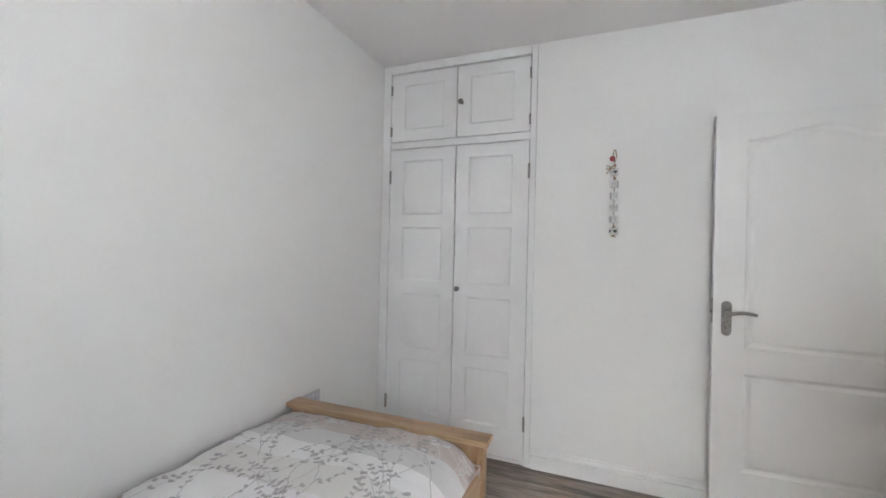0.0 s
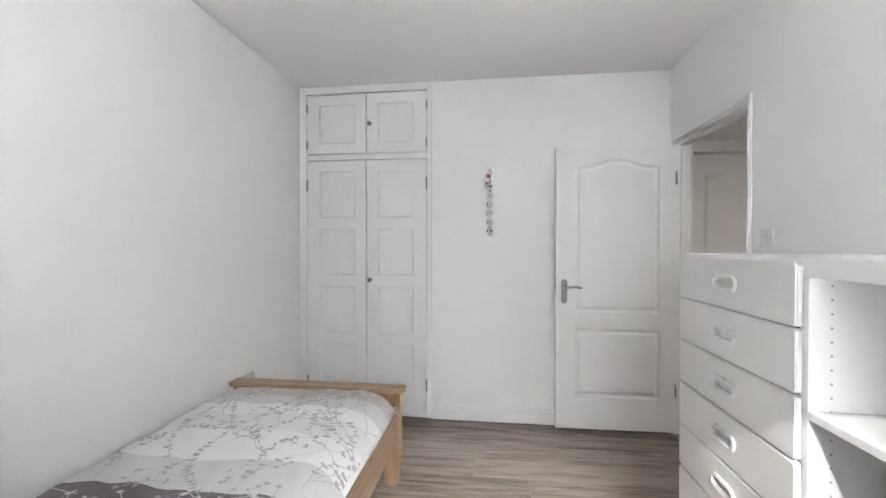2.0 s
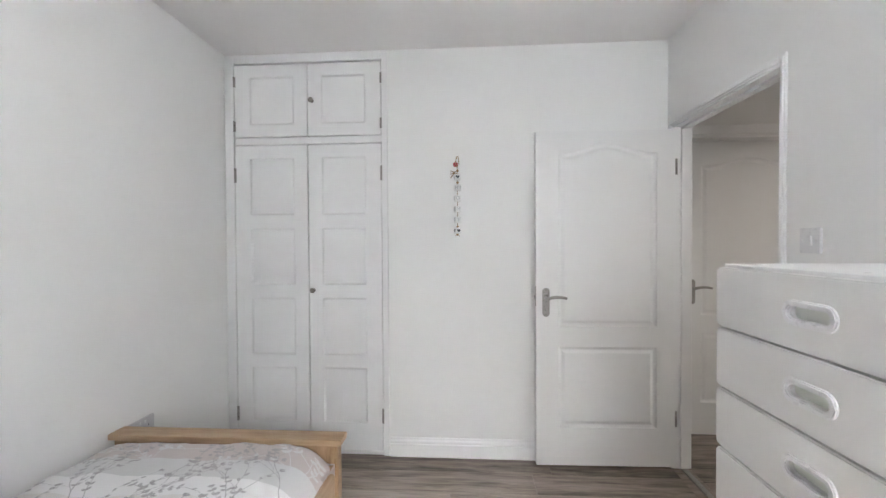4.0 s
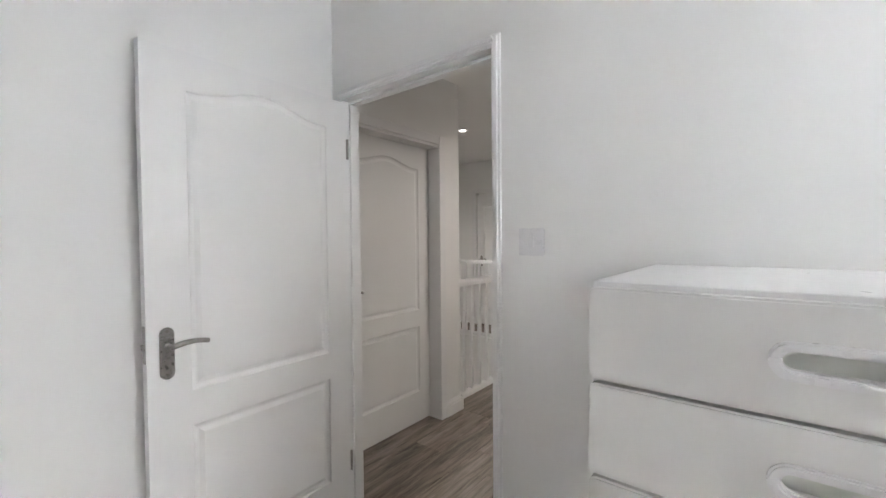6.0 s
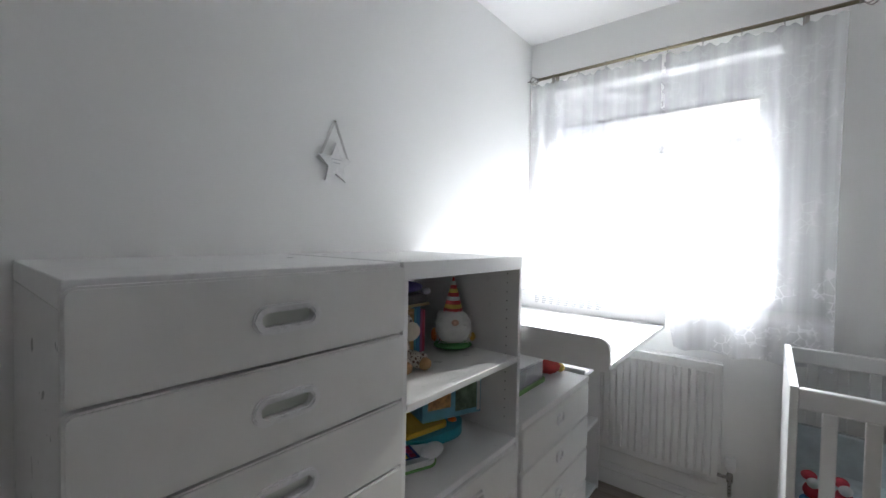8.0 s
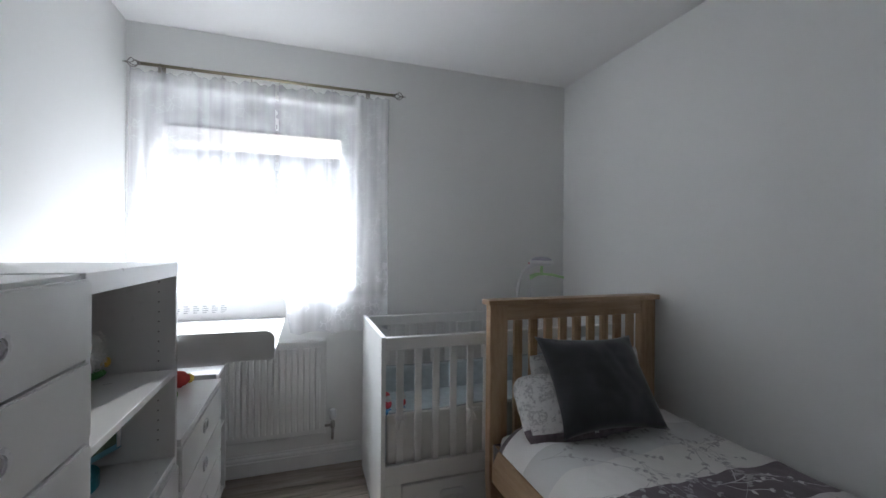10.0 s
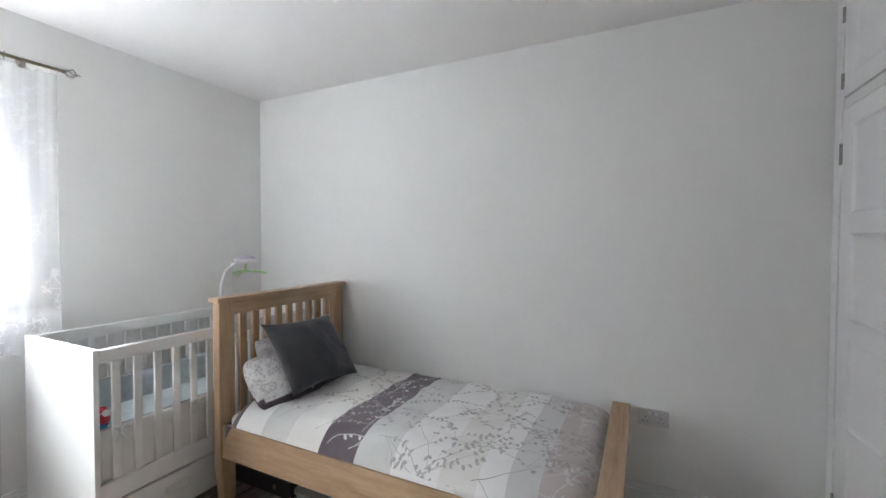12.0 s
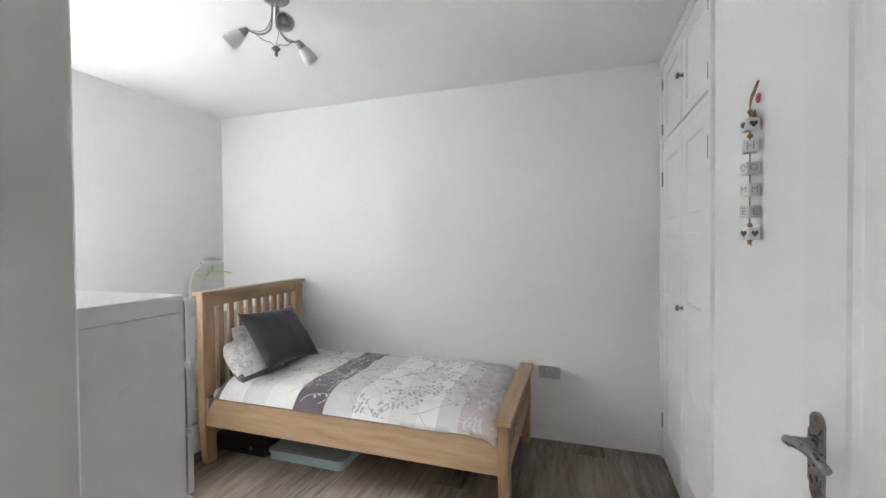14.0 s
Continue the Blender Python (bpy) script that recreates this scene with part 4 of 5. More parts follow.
DOTS, tnt, tb = material("dotted_cotton")
tv = coords(tnt)
tvor = tnt.nodes.new("ShaderNodeTexVoronoi")
tvor.inputs["Scale"].default_value, tvor.inputs["Randomness"].default_value = 24, 0.25
tnt.links.new(tv, tvor.inputs["Vector"])
tnt.links.new(ramp(tnt, tvor.outputs["Distance"], [(0.0, (0.46, 0.51, 0.53)), (0.10, (0.46, 0.51, 0.53)), (0.14, (0.74, 0.74, 0.72)), (1.0, (0.76, 0.76, 0.74))]), tb.inputs["Base Color"])
tb.inputs["Roughness"].default_value = 0.9
bump(tnt, tb, noise_tex(tnt, tv, 40, 4), 0.3, 0.004)
SHEETB = plain("pale_blue_sheet", (0.56, 0.63, 0.66), 0.9, 0.10, 22, 0.4, 60)
single("cot_mattress", bx(B(), KX0 + 0.03, KY0 + 0.055, 0.291, KX1 - 0.03, KY1 - 0.056, 0.455, 0.03, 3), SHEETB, "pale blue fitted sheet on the cot mattress", "mattress")


def bumper(y0, y1, z0, z1):
    bm = B()
    bx(bm, KX0 + 0.035, y0, z0, KX1 - 0.035, y1, z1, 0.010, 3)
    bmesh.ops.subdivide_edges(bm, edges=[e for e in bm.edges if abs(e.verts[0].co.x - e.verts[1].co.x) > 0.5], cuts=30)
    for v in bm.verts:
        v.co.y += 0.006 * noise.noise((v.co.x * 7, v.co.z * 5, y0))
        v.co.z += 0.010 * noise.noise((v.co.x * 5, 3.0, y0)) * (1 if v.co.z > 0.4 else 0)
    return bm


for y0, y1, z1, mat, lab in ((KY1 - 0.055, KY1 - 0.034, 0.545, DOTS, "white dotted padded bumper tied to cot slats"), (KY0 + 0.034, KY0 + 0.054, 0.605, SHEETB, "pale blue padded bumper tied to cot slats")):
    pad = thing("cot_bumper", (KX0 + 0.04, y0, 0.30), lab, "cot bumper", "cot bumpers")
    part("pad", bumper(y0, y1, 0.300, z1), mat, pad, smooth=True)
    bm = rod(B(), [(x, (y0 + y1) / 2 + 0.006 * noise.noise((x * 7, z1 * 5, y0)), z1 + 0.001 + 0.010 * noise.noise((x * 5, 3.0, y0))) for x in [KX0 + 0.045 + (KX1 - KX0 - 0.09) * k / 30 for k in range(31)]], 0.0042, 6)
    part("piping", bm, plain("grey_piping", (0.42, 0.45, 0.47), 0.9), pad, "narrow grey piping along the top")

# ---- landing beyond the doorway ----
HZ = TOP
LY = 2.915   # face of the landing's north wall
bm = bx(B(), HALL_X - 0.1, YN + 0.1, -0.1, HALL_X, LY + 0.30, HZ)
bx(bm, HALL_X, LY, -0.1, 1.68, LY + 0.14, HZ)
bx(bm, 1.68, LY, 2.04, 2.56, LY + 0.14, HZ)
bx(bm, 2.56, LY, -0.1, 2.80, LY + 0.14, HZ)
bx(bm, 2.80 - 0.1, LY + 0.14, -2.0, 2.80, 6.3, HZ)
single("wall_landing_north", bm, WALL, "white painted landing wall with a door", "wall", kind="structure")
FARX = 5.55
bm = bx(B(), FARX, 1.2, -0.1, FARX + 0.1, 3.75, HZ)
bx(bm, FARX, 4.62, -0.1, FARX + 0.1, 6.4, HZ)
bx(bm, FARX, 3.75, 2.06, FARX + 0.1, 4.62, HZ)
bx(bm, FARX + 0.1, 3.6, -0.1, FARX + 0.15, 4.8, HZ)
single("wall_landing_east", bm, WALL, "white painted wall at the landing's end", "wall", kind="structure")
bm = bx(B(), 2.7, 6.2, -2.0, 6.0, 6.3, HZ)
bx(bm, HALL_X, 1.2, -0.1, 6.0, 1.3, HZ)
single("wall_landing_south", bm, WALL, "white painted landing wall", "wall", kind="structure")
bm = bx(B(), 2.8, 3.02, -2.0, 4.95, 3.06, -0.014)
bx(bm, 4.91, 3.06, -2.0, 4.95, 6.3, -0.014)
bx(bm, 2.8, 3.06, -2.05, 4.95, 6.3, -2.0)
single("wall_stairwell", bm, WALL, "white painted sides of the open stairwell", "wall", kind="structure")


def panel_door(name, m, w, label, handle_x):
    d = thing(name, m.translation, label, "door")
    bm = panel_frame(B(), w, 2.0, 0.036, [(0.11, 0.22, w - 0.11, 0.70, 0), (0.11, 0.82, w - 0.11, 1.84, 0.05)], 0.010)
    part("door_leaf", moved(bm, m), DOOR, d)
    s = 1 if handle_x < w / 2 else -1
    lever_handle(d, m @ pose(handle_x, 0, 0.98) @ Matrix.Diagonal((s, -1, 1, 1)))
    return d


panel_door("door", pose(1.712, LY + 0.10, 0.01), 0.836, "closed white moulded panel door on the landing", 0.05)
bm = bx(B(), 1.680, LY + 0.002, 0, 1.709, LY + 0.14, 2.04)
bx(bm, 2.552, LY + 0.002, 0, 2.56, LY + 0.14, 2.04)
bx(bm, 1.709, LY + 0.002, 2.012, 2.552, LY + 0.14, 2.04)
bx(bm, 1.625, LY - 0.016, 0, 1.692, LY, 2.09, 0.003, 1)
bx(bm, 2.546, LY - 0.016, 0, 2.608, LY, 2.09, 0.003, 1)
bx(bm, 1.692, LY - 0.016, 2.028, 2.546, LY, 2.09, 0.003, 1)
single("door_2_trim", bm, TRIM, "white painted door lining and architrave", "door frame", kind="structure")
skirting("baseboard", [(2.608, LY, 2.80, LY, 0, -1), (2.80, LY - 0.018, 2.80, LY + 0.075, 1, 0), (HALL_X, YN + 0.3, HALL_X, DY1 + 0.06, 1, 0)])
panel_door("door", pose(FARX + 0.04, 4.60, 0.01, 0, 0, -90), 0.83, "closed white arched panel door at landing's end", 0.07)
bm = bx(B(), FARX - 0.016, 4.60, 0, FARX, 4.67, 2.11, 0.003, 1)
bx(bm, FARX - 0.016, 3.70, 0, FARX, 3.77, 2.11, 0.003, 1)
bx(bm, FARX - 0.016, 3.77, 2.045, FARX, 4.60, 2.11, 0.003, 1)
single("door_3_trim", bm, TRIM, "white painted door architrave", "door frame", kind="structure")


def balustrade(name, a, b, top, label):
    """Handrail, base rail and turned spindles between two points of the floor."""
    a, b = Vector(a), Vector(b)
    d = (b - a).normalized()
    s = Vector((-d.y, d.x, 0))
    root = thing(name, a, label, "balustrade", "landing balustrades")
    def bar(nm, z0, z1, w, mat=TRIM):
        bm = B()
        prof = [(-w, z0), (w, z0), (w, z0 + 0.6 * (z1 - z0)), (0.6 * w, z1), (-0.6 * w, z1), (-w, z0 + 0.6 * (z1 - z0))]
        q = [[bm.verts.new(p + s * u + Vector((0, 0, z))) for u, z in prof] for p in (a, b)]
        for j in range(6):
            bm.faces.new((q[0][j], q[0][(j + 1) % 6], q[1][(j + 1) % 6], q[1][j]))
        bm.faces.new(q[0])
        bm.faces.new(q[1])
        part(nm, bm, mat, root)
    bar("handrail", top - 0.055, top, 0.032)
    bar("base_rail", 0.0, 0.045, 0.03)
    n = int((b - a).length / 0.118)
    first = None
    for k in range(n):
        if first is None:
            bm = B()
            p = a + d * 0.07
            bx(bm, p.x - 0.016, p.y - 0.016, 0.045, p.x + 0.016, p.y + 0.016, 0.24)
            lathe(bm, [(0.016, 0.24), (0.010, 0.255), (0.017, 0.275), (0.012, 0.30), (0.0155, 0.36), (0.012, 0.62), (0.017, 0.66), (0.010, 0.68), (0.016, 0.70)], 12, Matrix.Translation((p.x, p.y, 0)), False)
            bx(bm, p.x - 0.016, p.y - 0.016, 0.70, p.x + 0.016, p.y + 0.016, top - 0.055)
            first = part("spindle", bm, TRIM, root)
        else:
            again("spindle", first, root, d * 0.118 * k)
    return root


balustrade("balustrade", (2.83, 3.04, 0), (4.90, 3.04, 0), 1.0, "white painted balustrade with turned spindles along stairwell")
balustrade("balustrade", (4.93, 3.12, 0), (4.93, 6.1, 0), 1.05, "white painted balustrade across the stairwell's end")
# the first fitting is made up as well, to go with the added lamp
for lx, ly in DOWNLIGHTS:
    bm = lathe(B(), [(0.030, 0.0), (0.044, -0.004), (0.046, 0.0)], 20, Matrix.Translation((lx, ly, TOP - 0.0005)), False)
    dl = thing("downlight", (lx, ly, TOP), "small round recessed ceiling downlight, lit", "downlight", "landing downlights")
    part("rim", bm, STEEL, dl)
    em, ent, eb = material("lit_bulb")
    eb.inputs["Emission Color"].default_value, eb.inputs["Emission Strength"].default_value = (1, 0.93, 0.85, 1), 3
    bm = lathe(B(), [(0.0, -0.003), (0.029, -0.002)], 20, Matrix.Translation((lx, ly, TOP)), False)
    part("bulb", bm, em, dl)

# ---- outside ----
FACADE = plain("pale_render", (0.80, 0.79, 0.77), 0.9, 0.05, 0.6, 0.2, 30)
house = thing("house", (2, -19, -3), "pale rendered terrace of houses across the street", "house")
part("wall", bx(B(), -14, -22, -3, 16, -19, 5.3), FACADE, house)
part("roof", bx(B(), -14.3, -22.3, 5.3, 16.3, -18.7, 5.6), plain("roof_edge", (0.30, 0.29, 0.28), 0.8), house)
DARKG = plain("curtained_window", (0.38, 0.39, 0.40), 0.2)
for i in range(9):
    for z in (-0.9, 1.9):
        x = -12 + 3.2 * i
        wo = part("window", bx(B(), x, -19.02, z, x + 1.5, -18.96, z + 1.3), PVC, house)
        part("pane", bx(B(), x + 0.08, -18.99, z + 0.08, x + 1.42, -18.955, z + 1.22), DARKG, wo)
bm = bx(B(), -300, -300, -3.2, 300, -1.3, -3.0)
single("ground", bm, plain("street_paving", (0.10, 0.10, 0.097), 0.9, 0.1, 0.4), "grey street paving outside the window", "ground", kind="structure")


# ---- small things of the bedroom ----
def multi(name, pieces, label, category, group=""):
    """One mesh out of several shapes, each with a material of its own."""
    me = bpy.data.meshes.new(name)
    verts, faces, idx, smooth = [], [], [], []
    mats = []
    for bm, mat in pieces:
        bmesh.ops.recalc_face_normals(bm, faces=bm.faces)
        if mat not in mats:
            mats.append(mat)
        o = len(verts)
        bm.verts.index_update()
        verts += [tuple(v.co) for v in bm.verts]
        for f in bm.faces:
            faces.append([o + v.index for v in f.verts])
            idx.append(mats.index(mat))
            smooth.append(f.smooth)
        bm.free()
    me.from_pydata(verts, [], faces)
    for m in mats:
        me.materials.append(m)
    me.polygons.foreach_set("material_index", idx)
    me.polygons.foreach_set("use_smooth", smooth)
    return tagged(new(name, me), label, category, group)


def blob(bm, c, r, seg=18, rough=0.0, m=None):
    """A soft rounded lump; rough makes its surface tufted."""
    c = Vector(c)
    rows = []
    for j in range(seg // 2 + 1):
        a = math.pi * j / (seg // 2)
        row = []
        for i in range(seg):
            b = 2 * math.pi * i / seg
            p = Vector((math.sin(a) * math.cos(b), math.sin(a) * math.sin(b), math.cos(a)))
            k = 1 + rough * noise.noise(p * 6 + c * 3)
            q = Vector((p.x * r[0] * k, p.y * r[1] * k, p.z * r[2] * k))
            row.append(bm.verts.new(c + (m.to_3x3() @ q if m else q)))
        rows.append(row)
    for q, w in zip(rows, rows[1:]):
        for i in range(seg):
            bm.faces.new((q[i], q[(i + 1) % seg], w[(i + 1) % seg], w[i])).smooth = True
    bmesh.ops.remove_doubles(bm, verts=bm.verts, dist=1e-5)
    return bm


def cloth(name, col, bump_s=0.4):
    return plain(name, col, 0.9, 0.12, 25, bump_s, 140)


def letter_mesh(ch, size):
    cu = bpy.data.curves.new("letter", "FONT")
    cu.body, cu.size, cu.align_x, cu.align_y = ch, size, "CENTER", "CENTER"
    ob = new("letter", cu)
    bpy.context.view_layer.update()
    me = bpy.data.meshes.new_from_object(ob.evaluated_get(bpy.context.evaluated_depsgraph_get()))
    bpy.data.objects.remove(ob)
    bpy.data.curves.remove(cu)
    return me


TWINE = cloth("jute_twine", (0.34, 0.24, 0.14), 0.6)
BLOCKW = plain("white_painted_block", (0.74, 0.74, 0.73), 0.6, 0.06, 40, 0.15, 150)
INK = plain("grey_letter_print", (0.36, 0.37, 0.39), 0.7)
INKD = plain("dark_heart_print", (0.07, 0.075, 0.085), 0.7)
sign = thing("hanging_block_sign", (0.15, YN - 0.02, 1.36), "string of white letter blocks spelling home, hung on wall", "wall ornament")
SX, SY = 0.178, YN - 0.030
bm = rod(B(), [(SX, SY, 1.375), (SX, SY, 1.80)], 0.0022, 6)
rod(bm, [(SX, SY, 1.79), (SX - 0.012, SY + 0.006, 1.82), (SX - 0.004, SY + 0.02, 1.862), (SX + 0.004, SY + 0.02, 1.862), (SX + 0.010, SY + 0.006, 1.82), (SX, SY, 1.79)], 0.0028, 6)
for z in (1.772, 1.432, 1.386, 1.700):
    blob(bm, (SX, SY, z), (0.008, 0.007, 0.008), 10, 0.4)
rod(bm, [(SX, SY, 1.39), (SX + 0.012, SY, 1.372)], 0.002, 6)
rod(bm, [(SX, SY, 1.39), (SX - 0.012, SY, 1.376)], 0.002, 6)
part("twine", bm, TWINE, sign)
heart = []
for k in range(24):
    a = 2 * math.pi * k / 24
    heart.append((16 * math.sin(a) ** 3 / 34, (13 * math.cos(a) - 5 * math.cos(2 * a) - 2 * math.cos(3 * a) - math.cos(4 * a)) / 34))
for k, (ch, turn) in enumerate((("heart", 8), ("H", -14), ("O", 12), ("M", 20), ("E", 22), ("heart", 24))):
    z, h = 1.733 - 0.065 * k, 0.0185
    m = pose(SX, SY, z, 0, 0, turn)
    blk = part("block", moved(bx(B(), -h, -h, -h, h, h, h, 0.002, 2), m), BLOCKW, sign)
    for q in range(4):
        fm = m @ pose(0, 0, 0, 0, 0, 90 * q) @ pose(0, -h - 0.0005, 0, 90, 0, 0)
        if ch == "heart":
            lb2 = prism(B(), [(x * 0.024, y * 0.024) for x, y in heart], fm, 0.0004)
            part("heart_print", lb2, INKD, blk)
        else:
            me = letter_mesh(ch, 0.030)
            me.transform(fm)
            me.materials.clear()
            me.materials.append(INK)
            lo = new("letter", me)
            lo.parent = blk
            lo.matrix_parent_inverse = Matrix.Translation(-base_of(blk))
bm = lathe(B(), [(0.0, 0.004), (0.013, 0.004), (0.015, 0.002), (0.015, 0.0)], 18, pose(SX - 0.012, YN - 0.004, 1.815, 90, 0, 0))
part("button", bm, plain("red_button", (0.45, 0.05, 0.07), 0.4), sign, "red round button")
bm = B()
for s in (-1, 1):
    rod(bm, [(SX - 0.02, SY + 0.016, 1.765), (SX - 0.02 + s * 0.02, SY + 0.012, 1.775), (SX - 0.02 + s * 0.022, SY + 0.014, 1.755), (SX - 0.02, SY + 0.016, 1.762)], 0.003, 6)
    rod(bm, [(SX - 0.02, SY + 0.016, 1.762), (SX - 0.03 + s * 0.012, SY + 0.016, 1.730)], 0.003, 6)
part("bow", bm, TWINE, sign)

# light switch and socket
swt = thing("light_switch", (XE, 1.620, 1.334), "white square plastic light switch on the wall", "light switch")
FX = Matrix(((0, 0, -1, XE), (-1, 0, 0, 1.620), (0, 1, 0, 1.334), (0, 0, 0, 1)))
bm = prism(B(), rounded(0.088, 0.088, 0.005, 4), FX, 0.008)
bmesh.ops.bevel(bm, geom=[e for e in bm.edges if all(abs(v.co.x - (XE - 0.008)) < 1e-5 for v in e.verts)], offset=0.0025, segments=2, affect="EDGES")
part("plate", bm, PLASTIC, swt)
bm = moved(bx(B(), -0.011, -0.017, 0, 0.011, 0.017, 0.004, 0.001, 1), FX @ pose(0, 0, 0.0085, 5, 0, 0))
part("rocker", bm, PLASTIC, swt)
for y in (-0.030, 0.030):
    bm = lathe(B(), [(0.0035, 0.0), (0.0035, 0.0008), (0.0, 0.001)], 10, FX @ pose(y, 0, 0.008))
    part("screw", bm, PLASTIC, swt)
sock = thing("double_socket", (XW, 1.94, 0.47), "white double wall socket beside the bed's foot", "wall socket")
FE = Matrix(((0, 0, 1, XW), (1, 0, 0, 1.94), (0, 1, 0, 0.470), (0, 0, 0, 1)))
bm = prism(B(), rounded(0.147, 0.086, 0.005, 4), FE, 0.009)
bmesh.ops.bevel(bm, geom=[e for e in bm.edges if all(abs(v.co.x - (XW + 0.009)) < 1e-5 for v in e.verts)], offset=0.0025, segments=2, affect="EDGES")
part("plate", bm, plain("aged_white_plastic", (0.60, 0.59, 0.61), 0.35, 0.02, 8, 0.0), sock)
for s in (-0.036, 0.036):
    # pin holes are thin plates with the shade of a hole as their colour
    for dx, dy, w, h in ((0, 0.010, 0.004, 0.008), (-0.011, -0.012, 0.007, 0.004), (0.011, -0.012, 0.007, 0.004)):
        bm = moved(bx(B(), -w / 2, -h / 2, 0, w / 2, h / 2, 0.0006), FE @ pose(s + dx, dy - 0.008, 0.009))
        part("pin_hole", bm, GAPSHADE, sock)
    bm = moved(bx(B(), -0.006, -0.008, 0, 0.006, 0.008, 0.003, 0.001, 1), FE @ pose(s * 0.42, 0.024, 0.009))
    part("rocker", bm, PLASTIC, sock)

# star ornament
star = thing("star_ornament", (XE, 0.478, 1.58), "white wooden star hung on a grey ribbon", "wall ornament")
FS = Matrix(((0, 0, -1, XE - 0.004), (-1, 0, 0, 0.484), (0, 1, 0, 1.582), (0, 0, 0, 1)))
pts = []
for k in range(10):
    r = 0.072 if k % 2 == 0 else 0.033
    a = radians(90 + 36 * k)
    pts.append((r * math.cos(a), r * math.sin(a)))
bm = prism(B(), pts, FS, 0.010)
part("star", bm, plain("distressed_white_wood", (0.82, 0.82, 0.81), 0.6, 0.06, 60, 0.3, 90), star)
RIB = cloth("grey_ribbon", (0.62, 0.61, 0.60), 0.2)
bm = B()
for s in (-1, 1):
    q = [(s * 0.050, 0.030), (s * 0.060, 0.026), (s * 0.006, 0.150), (-s * 0.004, 0.150)]
    prism(bm, q if s > 0 else q[::-1], FS @ pose(0, 0, -0.002), 0.0015)
part("ribbon", bm, RIB, star)
bm = lathe(B(), [(0.004, 0), (0.004, 0.006), (0, 0.007)], 10, FS @ pose(0, 0.148, -0.004))
part("nail", bm, STEEL, star)
for k, w in enumerate((0.040, 0.030)):
    bm = moved(bx(B(), -w / 2, -0.0016, 0, w / 2, 0.0016, 0.0004), FS @ pose(0, 0.016 - 0.012 * k, 0.0102))
    part("lettering", bm, plain("pale_grey_lettering", (0.60, 0.60, 0.61), 0.7), star)

# ceiling light
CLX, CLY = 0.065, 0.805
FROST, fnt, fb = material("frosted_glass")
fb.inputs["Base Color"].default_value = (0.94, 0.94, 0.93, 1)
fb.inputs["Transmission Weight"].default_value, fb.inputs["Roughness"].default_value = 0.30, 0.5
fb.inputs["Subsurface Weight"].default_value = 0.0
lamp3 = thing("ceiling_light", (CLX, CLY, TOP), "three-armed brushed metal ceiling light with frosted glass shades", "ceiling light")
part("rose", lathe(B(), [(0.0, 0.0), (0.062, 0.0), (0.060, -0.012), (0.045, -0.024), (0.012, -0.030), (0.0, -0.031)], 28, Matrix.Translation((CLX, CLY, TOP))), STEEL, lamp3)
part("finial", lathe(B(), [(0.0, -0.275), (0.006, -0.272), (0.008, -0.262), (0.005, -0.254), (0.014, -0.246), (0.020, -0.238), (0.012, -0.232), (0.006, -0.225), (0.0, -0.224)], 16, Matrix.Translation((CLX, CLY, TOP))), PEWTER, lamp3)
for k in range(3):
    rot = pose(CLX, CLY, TOP - 0.018, 0, 0, -70 + 120 * k) @ Matrix.Scale(0.87, 4)
    bm = B()
    def arc(pts, r):
        q = []
        for a, b, c, d in zip([pts[0]] + pts[:-2], pts[:-1], pts[1:], pts[2:] + [pts[-1]]):
            for j in range(6):
                u = j / 6
                q.append(tuple(0.5 * (2 * b[i] + (c[i] - a[i]) * u + (2 * a[i] - 5 * b[i] + 4 * c[i] - d[i]) * u * u + (3 * b[i] - a[i] - 3 * c[i] + d[i]) * u ** 3) for i in range(3)))
        q.append(pts[-1])
        rod(bm, [rot @ Vector(p) for p in q], r, 8)
    arc([(0.018, 0, -0.02), (0.020, 0, -0.09), (0.030, 0, -0.15), (0.075, 0, -0.178), (0.125, 0, -0.165), (0.150, 0, -0.150)], 0.0042)
    arc([(0.018, 0.006, -0.05), (0.026, 0.006, -0.11), (0.060, 0.006, -0.160), (0.120, 0.003, -0.160)], 0.0018)
    arc([(0.010, 0, -0.238), (0.025, 0, -0.222), (0.070, 0, -0.205), (0.110, 0, -0.172)], 0.0018)
    arm = part("arm", bm, STEEL, lamp3)
    sm = rot @ pose(0.150, 0, -0.150) @ pose(0, 0, 0, 0, 90 + 38, 0)
    cap = part("cap", lathe(B(), [(0.0, -0.006), (0.010, -0.004), (0.017, 0.010), (0.024, 0.034), (0.0235, 0.036)], 20, sm), STEEL, arm)
    part("shade", lathe(B(), [(0.018, 0.020), (0.025, 0.038), (0.036, 0.075), (0.045, 0.125), (0.0435, 0.125), (0.034, 0.075), (0.023, 0.038)], 24, sm, False), FROST, arm, "bell-shaped frosted glass shade")
    part("bulb", lathe(B(), [(0.0, 0.03), (0.010, 0.036), (0.017, 0.065), (0.014, 0.088), (0.0, 0.096)], 14, sm), PLASTIC, arm)

